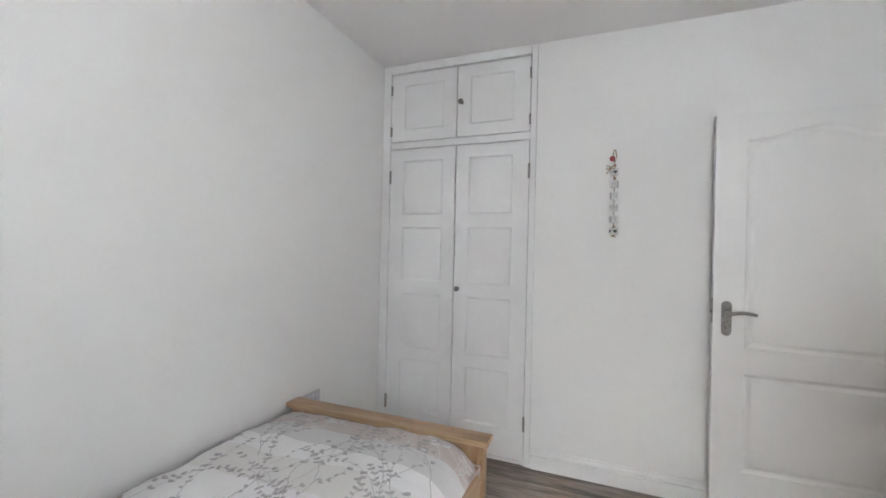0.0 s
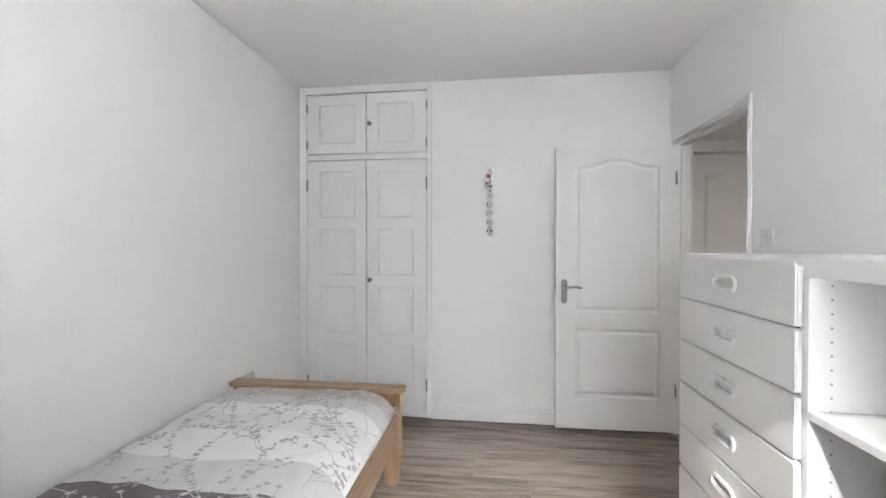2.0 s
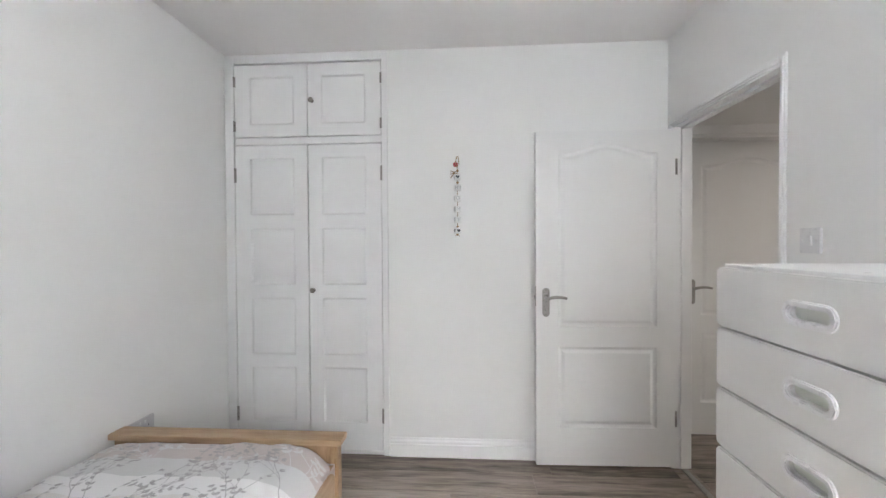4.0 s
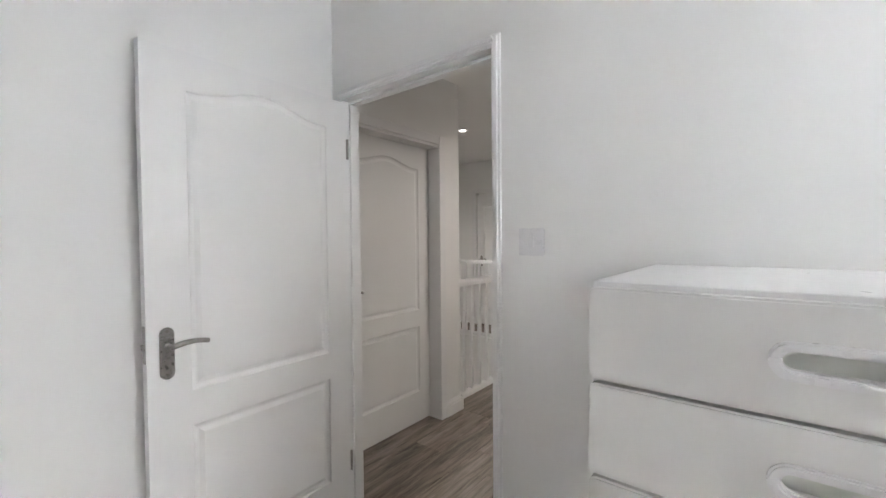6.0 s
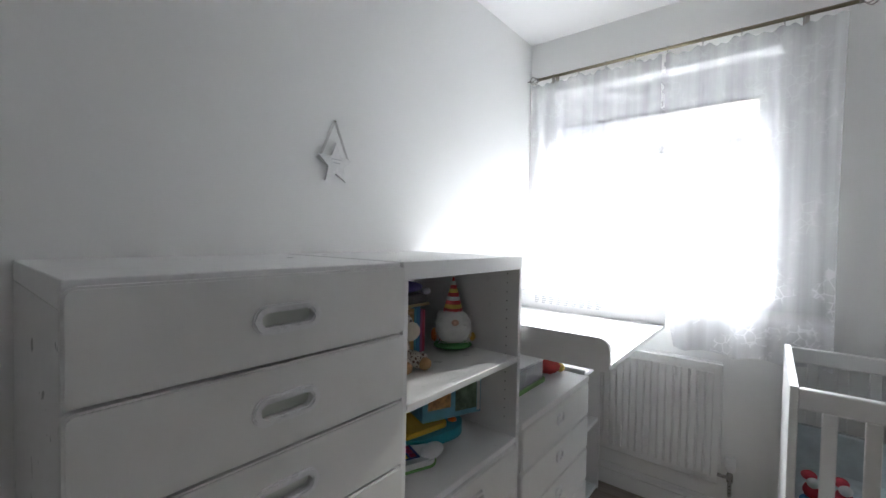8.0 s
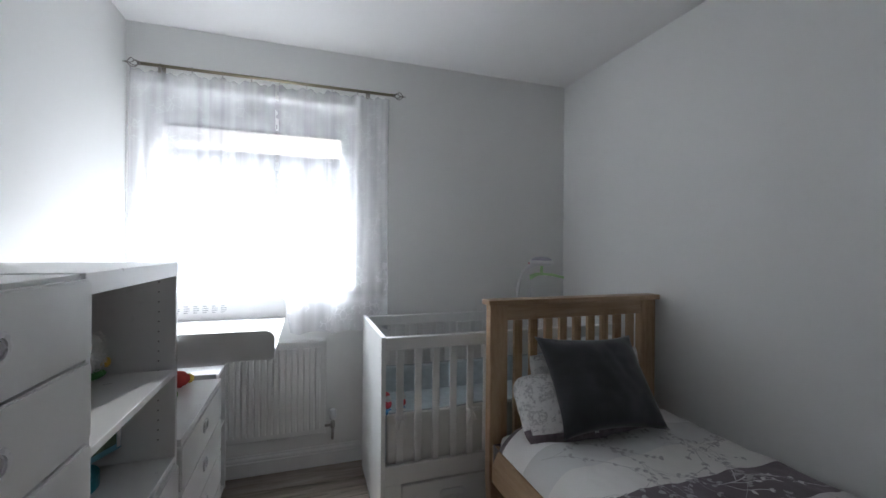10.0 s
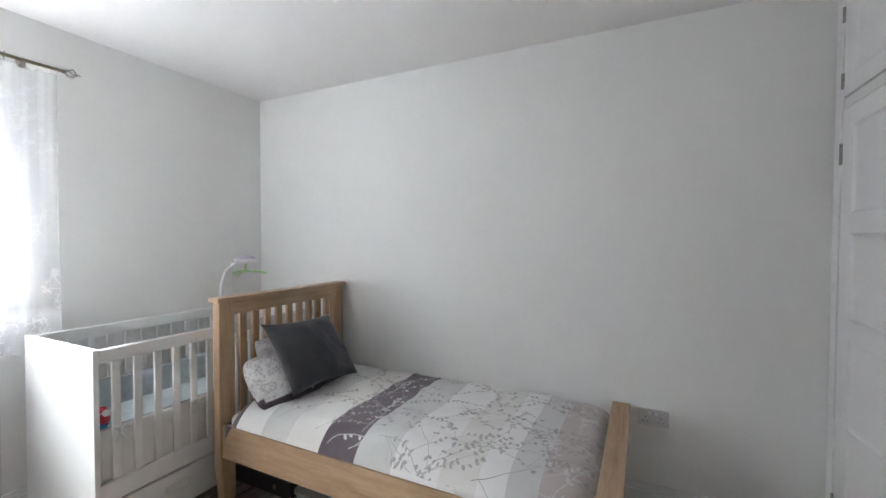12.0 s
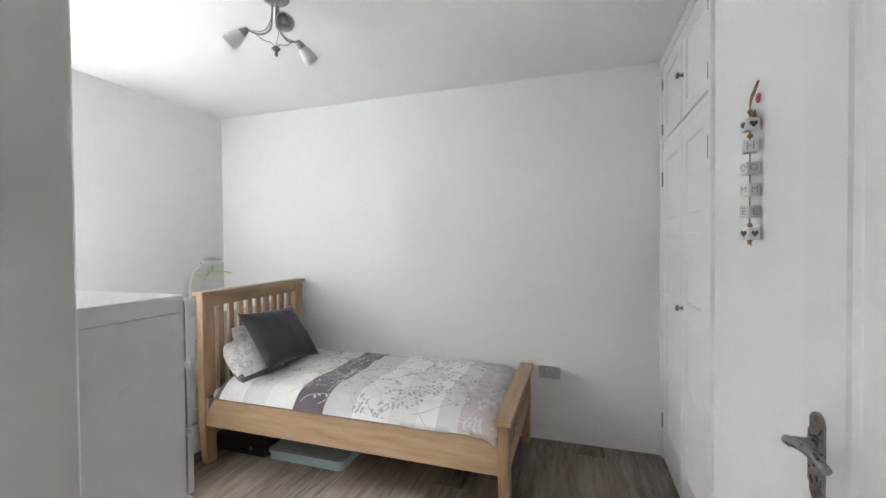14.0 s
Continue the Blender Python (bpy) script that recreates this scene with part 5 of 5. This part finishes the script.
# ---- things on the shelves ----
Z1, Z2 = 0.9255, 0.6405
RED, ORANGE, YEL = cloth("red_felt", (0.52, 0.06, 0.05)), cloth("orange_felt", (0.68, 0.20, 0.05)), cloth("yellow_felt", (0.72, 0.50, 0.12))
CREAM, GREENF, FUR = cloth("cream_plush", (0.66, 0.60, 0.48)), cloth("green_felt", (0.10, 0.30, 0.09)), cloth("white_fur", (0.86, 0.85, 0.83), 0.3)
SKIN = cloth("pink_felt_nose", (0.70, 0.45, 0.35))
NX, NY = 1.165, 0.142
hat = []
for k in range(9):
    r0, r1 = 0.043 * (1 - k / 9.5), 0.043 * (1 - (k + 1) / 9.5)
    zz = Z1 + 0.163 + 0.0168 * k
    hat.append((lathe(B(), [(r0, zz), (r1 + 0.001, zz + 0.0168)], 18, Matrix.Translation((NX + 0.005, NY, 0)), False), (RED if k % 2 == 0 else (YEL if k % 4 == 1 else FUR))))
beard = B()
blob(beard, (NX - 0.010, NY, Z1 + 0.098), (0.058, 0.078, 0.078), 26, 0.03)
rb = random.Random(3)
for k in range(1500):
    a, b = rb.uniform(-1.2, 1.2), rb.uniform(-1.5, 1.5)
    p = Vector((NX - 0.010 - 0.056 * math.cos(a) * math.cos(b), NY + 0.077 * math.sin(b) * math.cos(a * 0.6), Z1 + 0.098 + 0.076 * math.sin(a)))
    d = (p - Vector((NX + 0.030, NY, Z1 + 0.11))).normalized()
    t = d.cross(Vector((rb.uniform(-1, 1), rb.uniform(-1, 1), rb.uniform(-1, 1)))).normalized() * 0.0012
    q = p + d * rb.uniform(0.006, 0.013) + Vector((0, 0, -0.002))
    beard.faces.new([beard.verts.new(v) for v in (p - t, p + t, q)])
gnome = multi("gnome_plush", hat + [(beard, FUR),
    (blob(B(), (NX + 0.018, NY, Z1 + 0.085), (0.060, 0.074, 0.080), 20), RED), (blob(B(), (NX, NY, Z1 + 0.018), (0.072, 0.084, 0.018), 20), GREENF),
    (blob(B(), (NX - 0.067, NY + 0.006, Z1 + 0.126), (0.012, 0.016, 0.013), 12), SKIN), (blob(B(), (NX - 0.010, NY - 0.082, Z1 + 0.052), (0.020, 0.016, 0.020), 12), YEL),
    (blob(B(), (NX + 0.010, NY + 0.080, Z1 + 0.060), (0.022, 0.014, 0.030), 12), ORANGE)],
    "plush gnome with striped pointed hat and white beard", "plush toy")

SPOTS, snt, sb = material("giraffe_plush")
sv = coords(snt)
svor = snt.nodes.new("ShaderNodeTexVoronoi")
svor.feature = "DISTANCE_TO_EDGE"
svor.inputs["Scale"].default_value = 88
snt.links.new(sv, svor.inputs["Vector"])
snt.links.new(ramp(snt, svor.outputs["Distance"], [(0.14, (0.66, 0.58, 0.52)), (0.22, (0.12, 0.058, 0.045))]), sb.inputs["Base Color"])
sb.inputs["Roughness"].default_value = 0.95
bump(snt, sb, noise_tex(snt, sv, 150, 3), 0.5)
TAN = cloth("tan_plush", (0.45, 0.27, 0.13))
gx, gy = 1.130, 0.410
gir = [(blob(B(), (gx + 0.02, gy, Z1 + 0.060), (0.048, 0.050, 0.062), 18, 0.05), SPOTS), (blob(B(), (gx, gy - 0.005, Z1 + 0.150), (0.040, 0.042, 0.046), 18), SPOTS),
       (blob(B(), (gx - 0.032, gy - 0.012, Z1 + 0.132), (0.032, 0.044, 0.034), 16), CREAM)]
for dy, fx in ((-0.034, -0.078), (0.046, -0.066)):
    leg = B()
    rod(leg, [(gx, gy + dy * 0.4, Z1 + 0.040), (gx + fx * 0.5, gy + dy * 0.8, Z1 + 0.034), (gx + fx, gy + dy, Z1 + 0.029)], 0.028, 12)
    gir.append((leg, SPOTS))
    gir.append((blob(B(), (gx + fx - 0.006, gy + dy * 1.05, Z1 + 0.0225), (0.024, 0.026, 0.022), 14), TAN))
for s in (-1, 1):
    gir.append((blob(B(), (gx, gy + s * 0.045, Z1 + 0.185), (0.010, 0.018, 0.012), 10), TAN))
    horn = rod(B(), [(gx, gy + s * 0.015, Z1 + 0.185), (gx, gy + s * 0.018, Z1 + 0.215)], 0.006, 8)
    gir.append((horn, TAN))
giraffe = multi("giraffe_plush", gir, "brown spotted plush giraffe sitting with cream muzzle", "plush toy")

gnome.data.transform(pose(-0.010, -0.044, 0) @ pose(1.162, 0.194, Z1) @ Matrix.Diagonal((0.86, 0.86, 0.84, 1)) @ pose(-1.162, -0.194, -Z1) @ pose(1.235, 0.172, 0, 0, 0, -40) @ pose(-1.235, -0.172, 0))
giraffe.data.transform(pose(gx + 0.005, gy + 0.032, Z1, 0, 0, 0) @ Matrix.Scale(0.88, 4) @ pose(-gx, -gy, -Z1))


def book(at, size, col, label, turn=0, name="book", flat=False):
    """A hardback: covers, a rounded spine and a paper block. Spine towards -x."""
    d, t, h = size
    m = pose(*at, 0, 0, turn) @ (pose(0, 0, 0, 90, 0, 0) if flat else Matrix())
    bk = thing(name, at, label, "book", "shelved books")
    bm = B()
    for y in (0, t - 0.002):
        bx(bm, 0, y, 0, d, y + 0.002, h)
    bx(bm, -0.002, 0.0, 0, 0.001, t, h, 0.0008, 1)
    part("cover", moved(bm, m), plain("book_cover", col, 0.45, 0.08, 20, 0.05), bk)
    part("pages", moved(bx(B(), 0.002, 0.0022, 0.003, d - 0.004, t - 0.0022, h - 0.003), m), PAPER, bk)
    return bk


PAPER = plain("book_paper", (0.66, 0.62, 0.54), 0.9, 0.06, 200, 0.2, 400)
y = 0.250
for col, t, h, lab in (((0.50, 0.07, 0.12), 0.012, 0.150, "thin dark red book standing upright"), ((0.42, 0.10, 0.22), 0.011, 0.155, "thin pink book standing upright"), ((0.05, 0.20, 0.36), 0.018, 0.165, "blue hardback book standing upright"),
                       ((0.10, 0.30, 0.40), 0.012, 0.160, "teal book standing upright"), ((0.55, 0.34, 0.15), 0.024, 0.160, "tan book standing upright"), ((0.20, 0.34, 0.30), 0.014, 0.150, "green book standing upright"),
                       ((0.18, 0.33, 0.42), 0.012, 0.155, "pale blue book standing upright"), ((0.42, 0.45, 0.18), 0.020, 0.168, "lime green book standing upright"), ((0.50, 0.36, 0.14), 0.018, 0.165, "ochre book standing upright"),
                       ((0.30, 0.14, 0.10), 0.022, 0.170, "brown book standing upright"), ((0.12, 0.22, 0.15), 0.020, 0.165, "dark green book standing upright")):
    book((1.205, y, Z1), (0.16, t, h), col, lab)
    y += t + 0.0012
book((1.180, 0.490, Z1 + 0.1715), (0.20, 0.008, 0.235), (0.42, 0.34, 0.16), "thin ochre book lying on the upright books", 0, "book", True)
book((1.187, 0.485, Z1 + 0.1800), (0.19, 0.030, 0.225), (0.10, 0.095, 0.10), "thick dark grey book lying flat", 0, "book", True)
pf = thing("purple_bag", (1.29, 0.38, Z1 + 0.211), "folded purple fabric pouch lying on books", "pouch")
part("pouch", blob(B(), (1.262, 0.36, Z1 + 0.2325), (0.085, 0.128, 0.022), 22, 0.15), cloth("purple_cloth", (0.085, 0.075, 0.26)), pf)
part("charm", blob(B(), (1.180, 0.275, Z1 + 0.222), (0.014, 0.020, 0.012), 12, 0.3), cloth("grey_charm", (0.45, 0.45, 0.5)), pf)

TEAL, YPLA, GPLA = plain("teal_plastic", (0.03, 0.33, 0.42), 0.35), plain("yellow_plastic", (0.74, 0.50, 0.05), 0.4), plain("green_plastic", (0.17, 0.36, 0.10), 0.4)
RPLA, WPLA = plain("red_plastic", (0.55, 0.04, 0.04), 0.35), plain("white_toy_plastic", (0.74, 0.74, 0.74), 0.35)
toy = thing("musical_toy", (1.185, 0.27, Z2), "teal and yellow plastic musical toy lying flat", "toy")
tm = pose(1.185, 0.275, Z2 + 0.0002, 0, 0, 78)
bm = prism(B(), rounded(0.30, 0.21, 0.10, 10), tm, 0.035)
bmesh.ops.bevel(bm, geom=[e for e in bm.edges if all(v.co.z > Z2 + 0.03 for v in e.verts)], offset=0.012, segments=3, affect="EDGES")
part("base", bm, TEAL, toy)
bm = prism(B(), rounded(0.20, 0.15, 0.03, 6), tm @ pose(0.035, 0, 0.035), 0.018)
bmesh.ops.bevel(bm, geom=[e for e in bm.edges if all(v.co.z > Z2 + 0.05 for v in e.verts)], offset=0.006, segments=2, affect="EDGES")
part("lid", bm, YPLA, toy)
for k, (mat, u, v) in enumerate(((RPLA, -0.105, 0.0), (ORANGE, -0.100, 0.045), (GPLA, -0.100, -0.045), (RPLA, -0.12, -0.025))):
    part("button", blob(B(), tm @ Vector((u, v, 0.037)), (0.017, 0.017, 0.008), 14), mat, toy)
tb2 = thing("toy_box", (1.24, 0.14, Z2), "blue cardboard toy box with clear window", "toy box")
bmx = pose(1.060, 0.092, Z2 + 0.0545, 0, 0, -22)
part("carton", moved(bx(B(), 0, 0, 0, 0.16, 0.24, 0.145, 0.002, 1), bmx), plain("blue_carton", (0.16, 0.38, 0.50), 0.5, 0.25, 14, 0.0), tb2)
part("window_panel", moved(bx(B(), -0.001, 0.02, 0.02, 0.0005, 0.11, 0.125), bmx), plain("carton_window", (0.16, 0.22, 0.16), 0.15, 0.5, 30, 0.0), tb2)
part("window_trim", moved(bx(B(), -0.0016, 0.005, 0.008, 0.0002, 0.018, 0.135), bmx), WPLA, tb2)
part("picture", moved(bx(B(), -0.0016, 0.13, 0.04, 0.0003, 0.22, 0.11), bmx), plain("carton_picture", (0.55, 0.30, 0.12), 0.5, 0.5, 40, 0.0), tb2)
ph = thing("toy_phone", (1.11, 0.468, Z2), "white toy keyboard with coloured keys", "toy")
pmx = pose(1.110, 0.468, Z2 + 0.0002, 0, 0, 68)
bm = prism(B(), rounded(0.21, 0.13, 0.035, 8), pmx, 0.024)
bmesh.ops.bevel(bm, geom=[e for e in bm.edges if all(v.co.z > Z2 + 0.02 for v in e.verts)], offset=0.007, segments=2, affect="EDGES")
part("body", bm, WPLA, ph)
part("green_base", prism(B(), rounded(0.22, 0.14, 0.04, 8), pmx, 0.006), GPLA, ph)
part("screen", moved(bx(B(), -0.055, -0.04, 0.0238, 0.065, 0.04, 0.0250), pmx), plain("blue_panel", (0.05, 0.10, 0.36), 0.3), ph)
for k in range(12):
    col = ((0.62, 0.05, 0.18), (0.70, 0.45, 0.05), (0.10, 0.40, 0.15), (0.60, 0.12, 0.40))[k % 4]
    part("key", moved(bx(B(), -0.045 + 0.027 * (k % 4), -0.032 + 0.024 * (k // 4), 0.0250, -0.025 + 0.027 * (k % 4), -0.015 + 0.024 * (k // 4), 0.0285, 0.001, 1), pmx), plain("key_plastic", col, 0.35), ph)
part("handle_grip", blob(B(), pmx @ Vector((-0.10, 0.03, 0.030)), (0.030, 0.045, 0.020), 16), WPLA, ph)

CLEAR, cnt, cb = material("clear_plastic")
cb.inputs["Base Color"].default_value, cb.inputs["Transmission Weight"].default_value, cb.inputs["Roughness"].default_value = (0.85, 0.87, 0.88, 1), 0.7, 0.25
tub = thing("plastic_tub", (1.155, -0.275, 0.681), "clear plastic tub with green rim on drawer unit", "storage tub")
bm = prism(B(), rounded(0.30, 0.22, 0.03, 5), pose(1.155, -0.275, 0.6945, 0, 0, 90), 0.085)
part("tub", bm, CLEAR, tub)
part("rim", prism(B(), rounded(0.32, 0.24, 0.035, 5), pose(1.155, -0.275, 0.6805, 0, 0, 90), 0.014), GPLA, tub)
part("lid", prism(B(), rounded(0.31, 0.23, 0.035, 5), pose(1.155, -0.275, 0.7798, 0, 0, 90), 0.010), WPLA, tub)
pouch = thing("red_pouch", (1.08, -0.54, 0.681), "red and yellow soft toy on the drawer unit", "soft toy")
part("body", blob(B(), (1.08, -0.530, 0.716), (0.060, 0.070, 0.035), 18, 0.15), RED, pouch)
part("trim", blob(B(), (1.04, -0.585, 0.703), (0.025, 0.025, 0.022), 12, 0.15), YEL, pouch)

# printed safety notes on the changing table's back edge
for g in range(9):
    for k in range(4):
        w = 0.026 if k % 3 else 0.018
        x = 1.285 - 0.043 * g
        bm = bx(B(), x - w, -0.7958, 1.012 - 0.011 * k, x, -0.7954, 1.016 - 0.011 * k)
        part("printed_line", bm, INK, table)

# mobile on the cot
MOBW, MOBP, MOBG = plain("white_mobile_plastic", (0.74, 0.73, 0.74), 0.35), plain("lilac_plastic", (0.42, 0.40, 0.48), 0.4), plain("lime_plastic", (0.48, 0.70, 0.36), 0.4)
mob = thing("cot_mobile", (-0.86, -0.865, 0.93), "white baby mobile with lilac dome clamped to cot", "cot mobile")
hx, hy, hz = -0.985, -0.760, 1.238
bm = rod(B(), [(-0.862, -0.865, 0.80), (-0.862, -0.865, 0.98), (-0.868, -0.862, 1.08), (-0.885, -0.845, 1.16), (-0.925, -0.81, 1.215), (hx, hy, 1.230)], 0.013, 12, 0.011)
part("arm", bm, MOBW, mob)
bm = bx(B(), -0.895, -0.905, 0.87, -0.830, -0.8835, 0.95, 0.006)
bx(bm, -0.890, -0.849, 0.87, -0.835, -0.838, 0.95, 0.004)
bx(bm, -0.890, -0.900, 0.9255, -0.835, -0.842, 0.952, 0.004)
part("clamp", bm, MOBW, mob)
part("housing", lathe(B(), [(0.0, -0.022), (0.055, -0.020), (0.078, -0.008), (0.082, 0.004), (0.070, 0.016), (0.0, 0.017)], 26, Matrix.Translation((hx, hy, hz))), MOBW, mob)
part("dome", lathe(B(), [(0.070, 0.015), (0.062, 0.026), (0.040, 0.036), (0.0, 0.040)], 24, Matrix.Translation((hx, hy, hz))), MOBP, mob)
for k in range(3):
    a = radians(200 + 30 * k)
    part("button", blob(B(), (hx + 0.080 * math.cos(a + 1.2), hy + 0.080 * math.sin(a + 1.2), hz - 0.004), (0.009, 0.009, 0.006), 10), RPLA if k == 2 else MOBP, mob)
bm = rod(B(), [(hx, hy, hz - 0.02), (hx, hy, hz - 0.085)], 0.010, 10)
for k in range(3):
    a = radians(30 + 120 * k)
    rod(bm, [(hx, hy, hz - 0.075), (hx + 0.07 * math.cos(a), hy + 0.07 * math.sin(a), hz - 0.080), (hx + 0.145 * math.cos(a), hy + 0.145 * math.sin(a), hz - 0.098)], 0.008, 8)
hang = part("hanger", bm, MOBG, mob, "lime green three-armed hanger")
for k, mat in enumerate((GREENF, cloth("blue_plush", (0.10, 0.30, 0.52)), YEL)):
    a = radians(30 + 120 * k)
    x, y2 = hx + 0.140 * math.cos(a), hy + 0.140 * math.sin(a)
    bm = rod(B(), [(x, y2, hz - 0.10), (x, y2, hz - 0.27)], 0.0012, 6)
    part("string", bm, WPLA, hang)
    part("soft_toy", blob(B(), (x, y2, hz - 0.305), (0.030, 0.030, 0.038), 16, 0.2), mat, hang)

# toys and ties in the cot
PB, PR, PWH = cloth("blue_toy_cloth", (0.06, 0.20, 0.42)), cloth("red_toy_cloth", (0.48, 0.04, 0.06)), cloth("white_toy_cloth", (0.70, 0.70, 0.70))
for x, y2 in ((0.112, -0.48), (0.034, -0.49)):
    z = 0.457
    multi("cot_soft_toy", [(blob(B(), (x, y2, z + 0.018), (0.028, 0.028, 0.018), 14), PB), (blob(B(), (x - 0.004, y2, z + 0.056), (0.024, 0.022, 0.028), 14), PR),
        (blob(B(), (x - 0.006, y2 + 0.016, z + 0.088), (0.018, 0.016, 0.017), 14), PWH), (blob(B(), (x + 0.004, y2 - 0.004, z + 0.102), (0.022, 0.020, 0.016), 14), PR),
        (blob(B(), (x - 0.016, y2 + 0.024, z + 0.016), (0.013, 0.018, 0.014), 10), PWH)],
        "small red, white and blue soft toy in the cot", "soft toy", "cot toys")
for x in (0.085, -0.270):
    y2, z = KY1 - 0.002, 0.540
    bm = B()
    for s in (-1, 1):
        rod(bm, [(x, y2, z), (x + s * 0.020, y2 + 0.008, z + 0.012), (x + s * 0.034, y2 + 0.006, z + 0.002), (x + s * 0.018, y2 + 0.008, z - 0.008), (x, y2, z)], 0.004, 6)
        rod(bm, [(x, y2, z), (x + s * 0.012, y2 + 0.006, z - 0.03), (x + s * 0.018, y2 + 0.004, z - 0.055)], 0.0035, 6)
    rod(bm, [(x - 0.022, y2 - 0.002, z), (x + 0.022, y2 - 0.002, z)], 0.006, 6)
    single("bumper_tie", bm, PWH, "white fabric tie knotted round a cot slat", "fabric tie", "bumper ties")

# storage under the bed
blk = thing("storage_case", (-0.85, -0.02, 0), "black flat storage case under the bed", "storage case")
part("case", bx(B(), -0.93, -0.25, 0.0, -0.485, 0.205, 0.095, 0.006), plain("black_leatherette", (0.014, 0.014, 0.016), 0.5, 0.2, 30, 0.3), blk)
part("catch", bx(B(), -0.4855, 0.08, 0.035, -0.481, 0.10, 0.06), BRASSY, blk)
tray = thing("storage_tray", (-0.88, 0.49, 0), "pale aqua plastic underbed box with lid", "storage box")
bm = moved(prism(B(), rounded(0.54, 0.44, 0.03, 5), pose(0, 0, 0), 0.045), pose(-0.715, 0.495, 0, 0, 0, 90))
part("box", bm, plain("aqua_plastic", (0.40, 0.55, 0.54), 0.35), tray)
part("lid", moved(prism(B(), rounded(0.56, 0.46, 0.035, 5), pose(0, 0, 0), 0.016), pose(-0.715, 0.495, 0.0455, 0, 0, 90)), plain("grey_lid", (0.50, 0.54, 0.55), 0.4), tray)

# ---- floor planks ----
def planks(x0, x1, y0, y1, seed, w=0.192, length=1.285):
    rnd = random.Random(seed)
    y = y0
    while y < y1 - 0.005:
        ye = min(y + w, y1)
        x = x0 - rnd.uniform(0.05, length - 0.1)
        while x < x1:
            a, b = max(x, x0), min(x + length, x1)
            if b - a > 0.01:
                g = 0.0007
                bm = B()
                c = 0.0018
                lo = [bm.verts.new(p) for p in ((a + g, y + g, -0.012), (b - g, y + g, -0.012), (b - g, ye - g, -0.012), (a + g, ye - g, -0.012))]
                mi = [bm.verts.new((v.co.x, v.co.y, -c * 0.5)) for v in lo]
                hi = [bm.verts.new((v.co.x + (c if v.co.x < (a + b) / 2 else -c), v.co.y + (c if v.co.y < (y + ye) / 2 else -c), 0)) for v in lo]
                for q, r in ((lo, mi), (mi, hi)):
                    for j in range(4):
                        bm.faces.new((q[j], q[(j + 1) % 4], r[(j + 1) % 4], r[j]))
                bm.faces.new(hi)
                part("plank", bm, LAMINATE, FLOOR)
            x += length
        y = ye


planks(XW, XE, YS, YN, 2)
planks(XE, HALL_X, DY0, DY1, 5)
planks(HALL_X, 2.80, 1.3, LY + 0.14, 7)
planks(2.80, FARX, 1.3, 3.02, 9)
planks(4.95, FARX, 3.02, 6.2, 11)
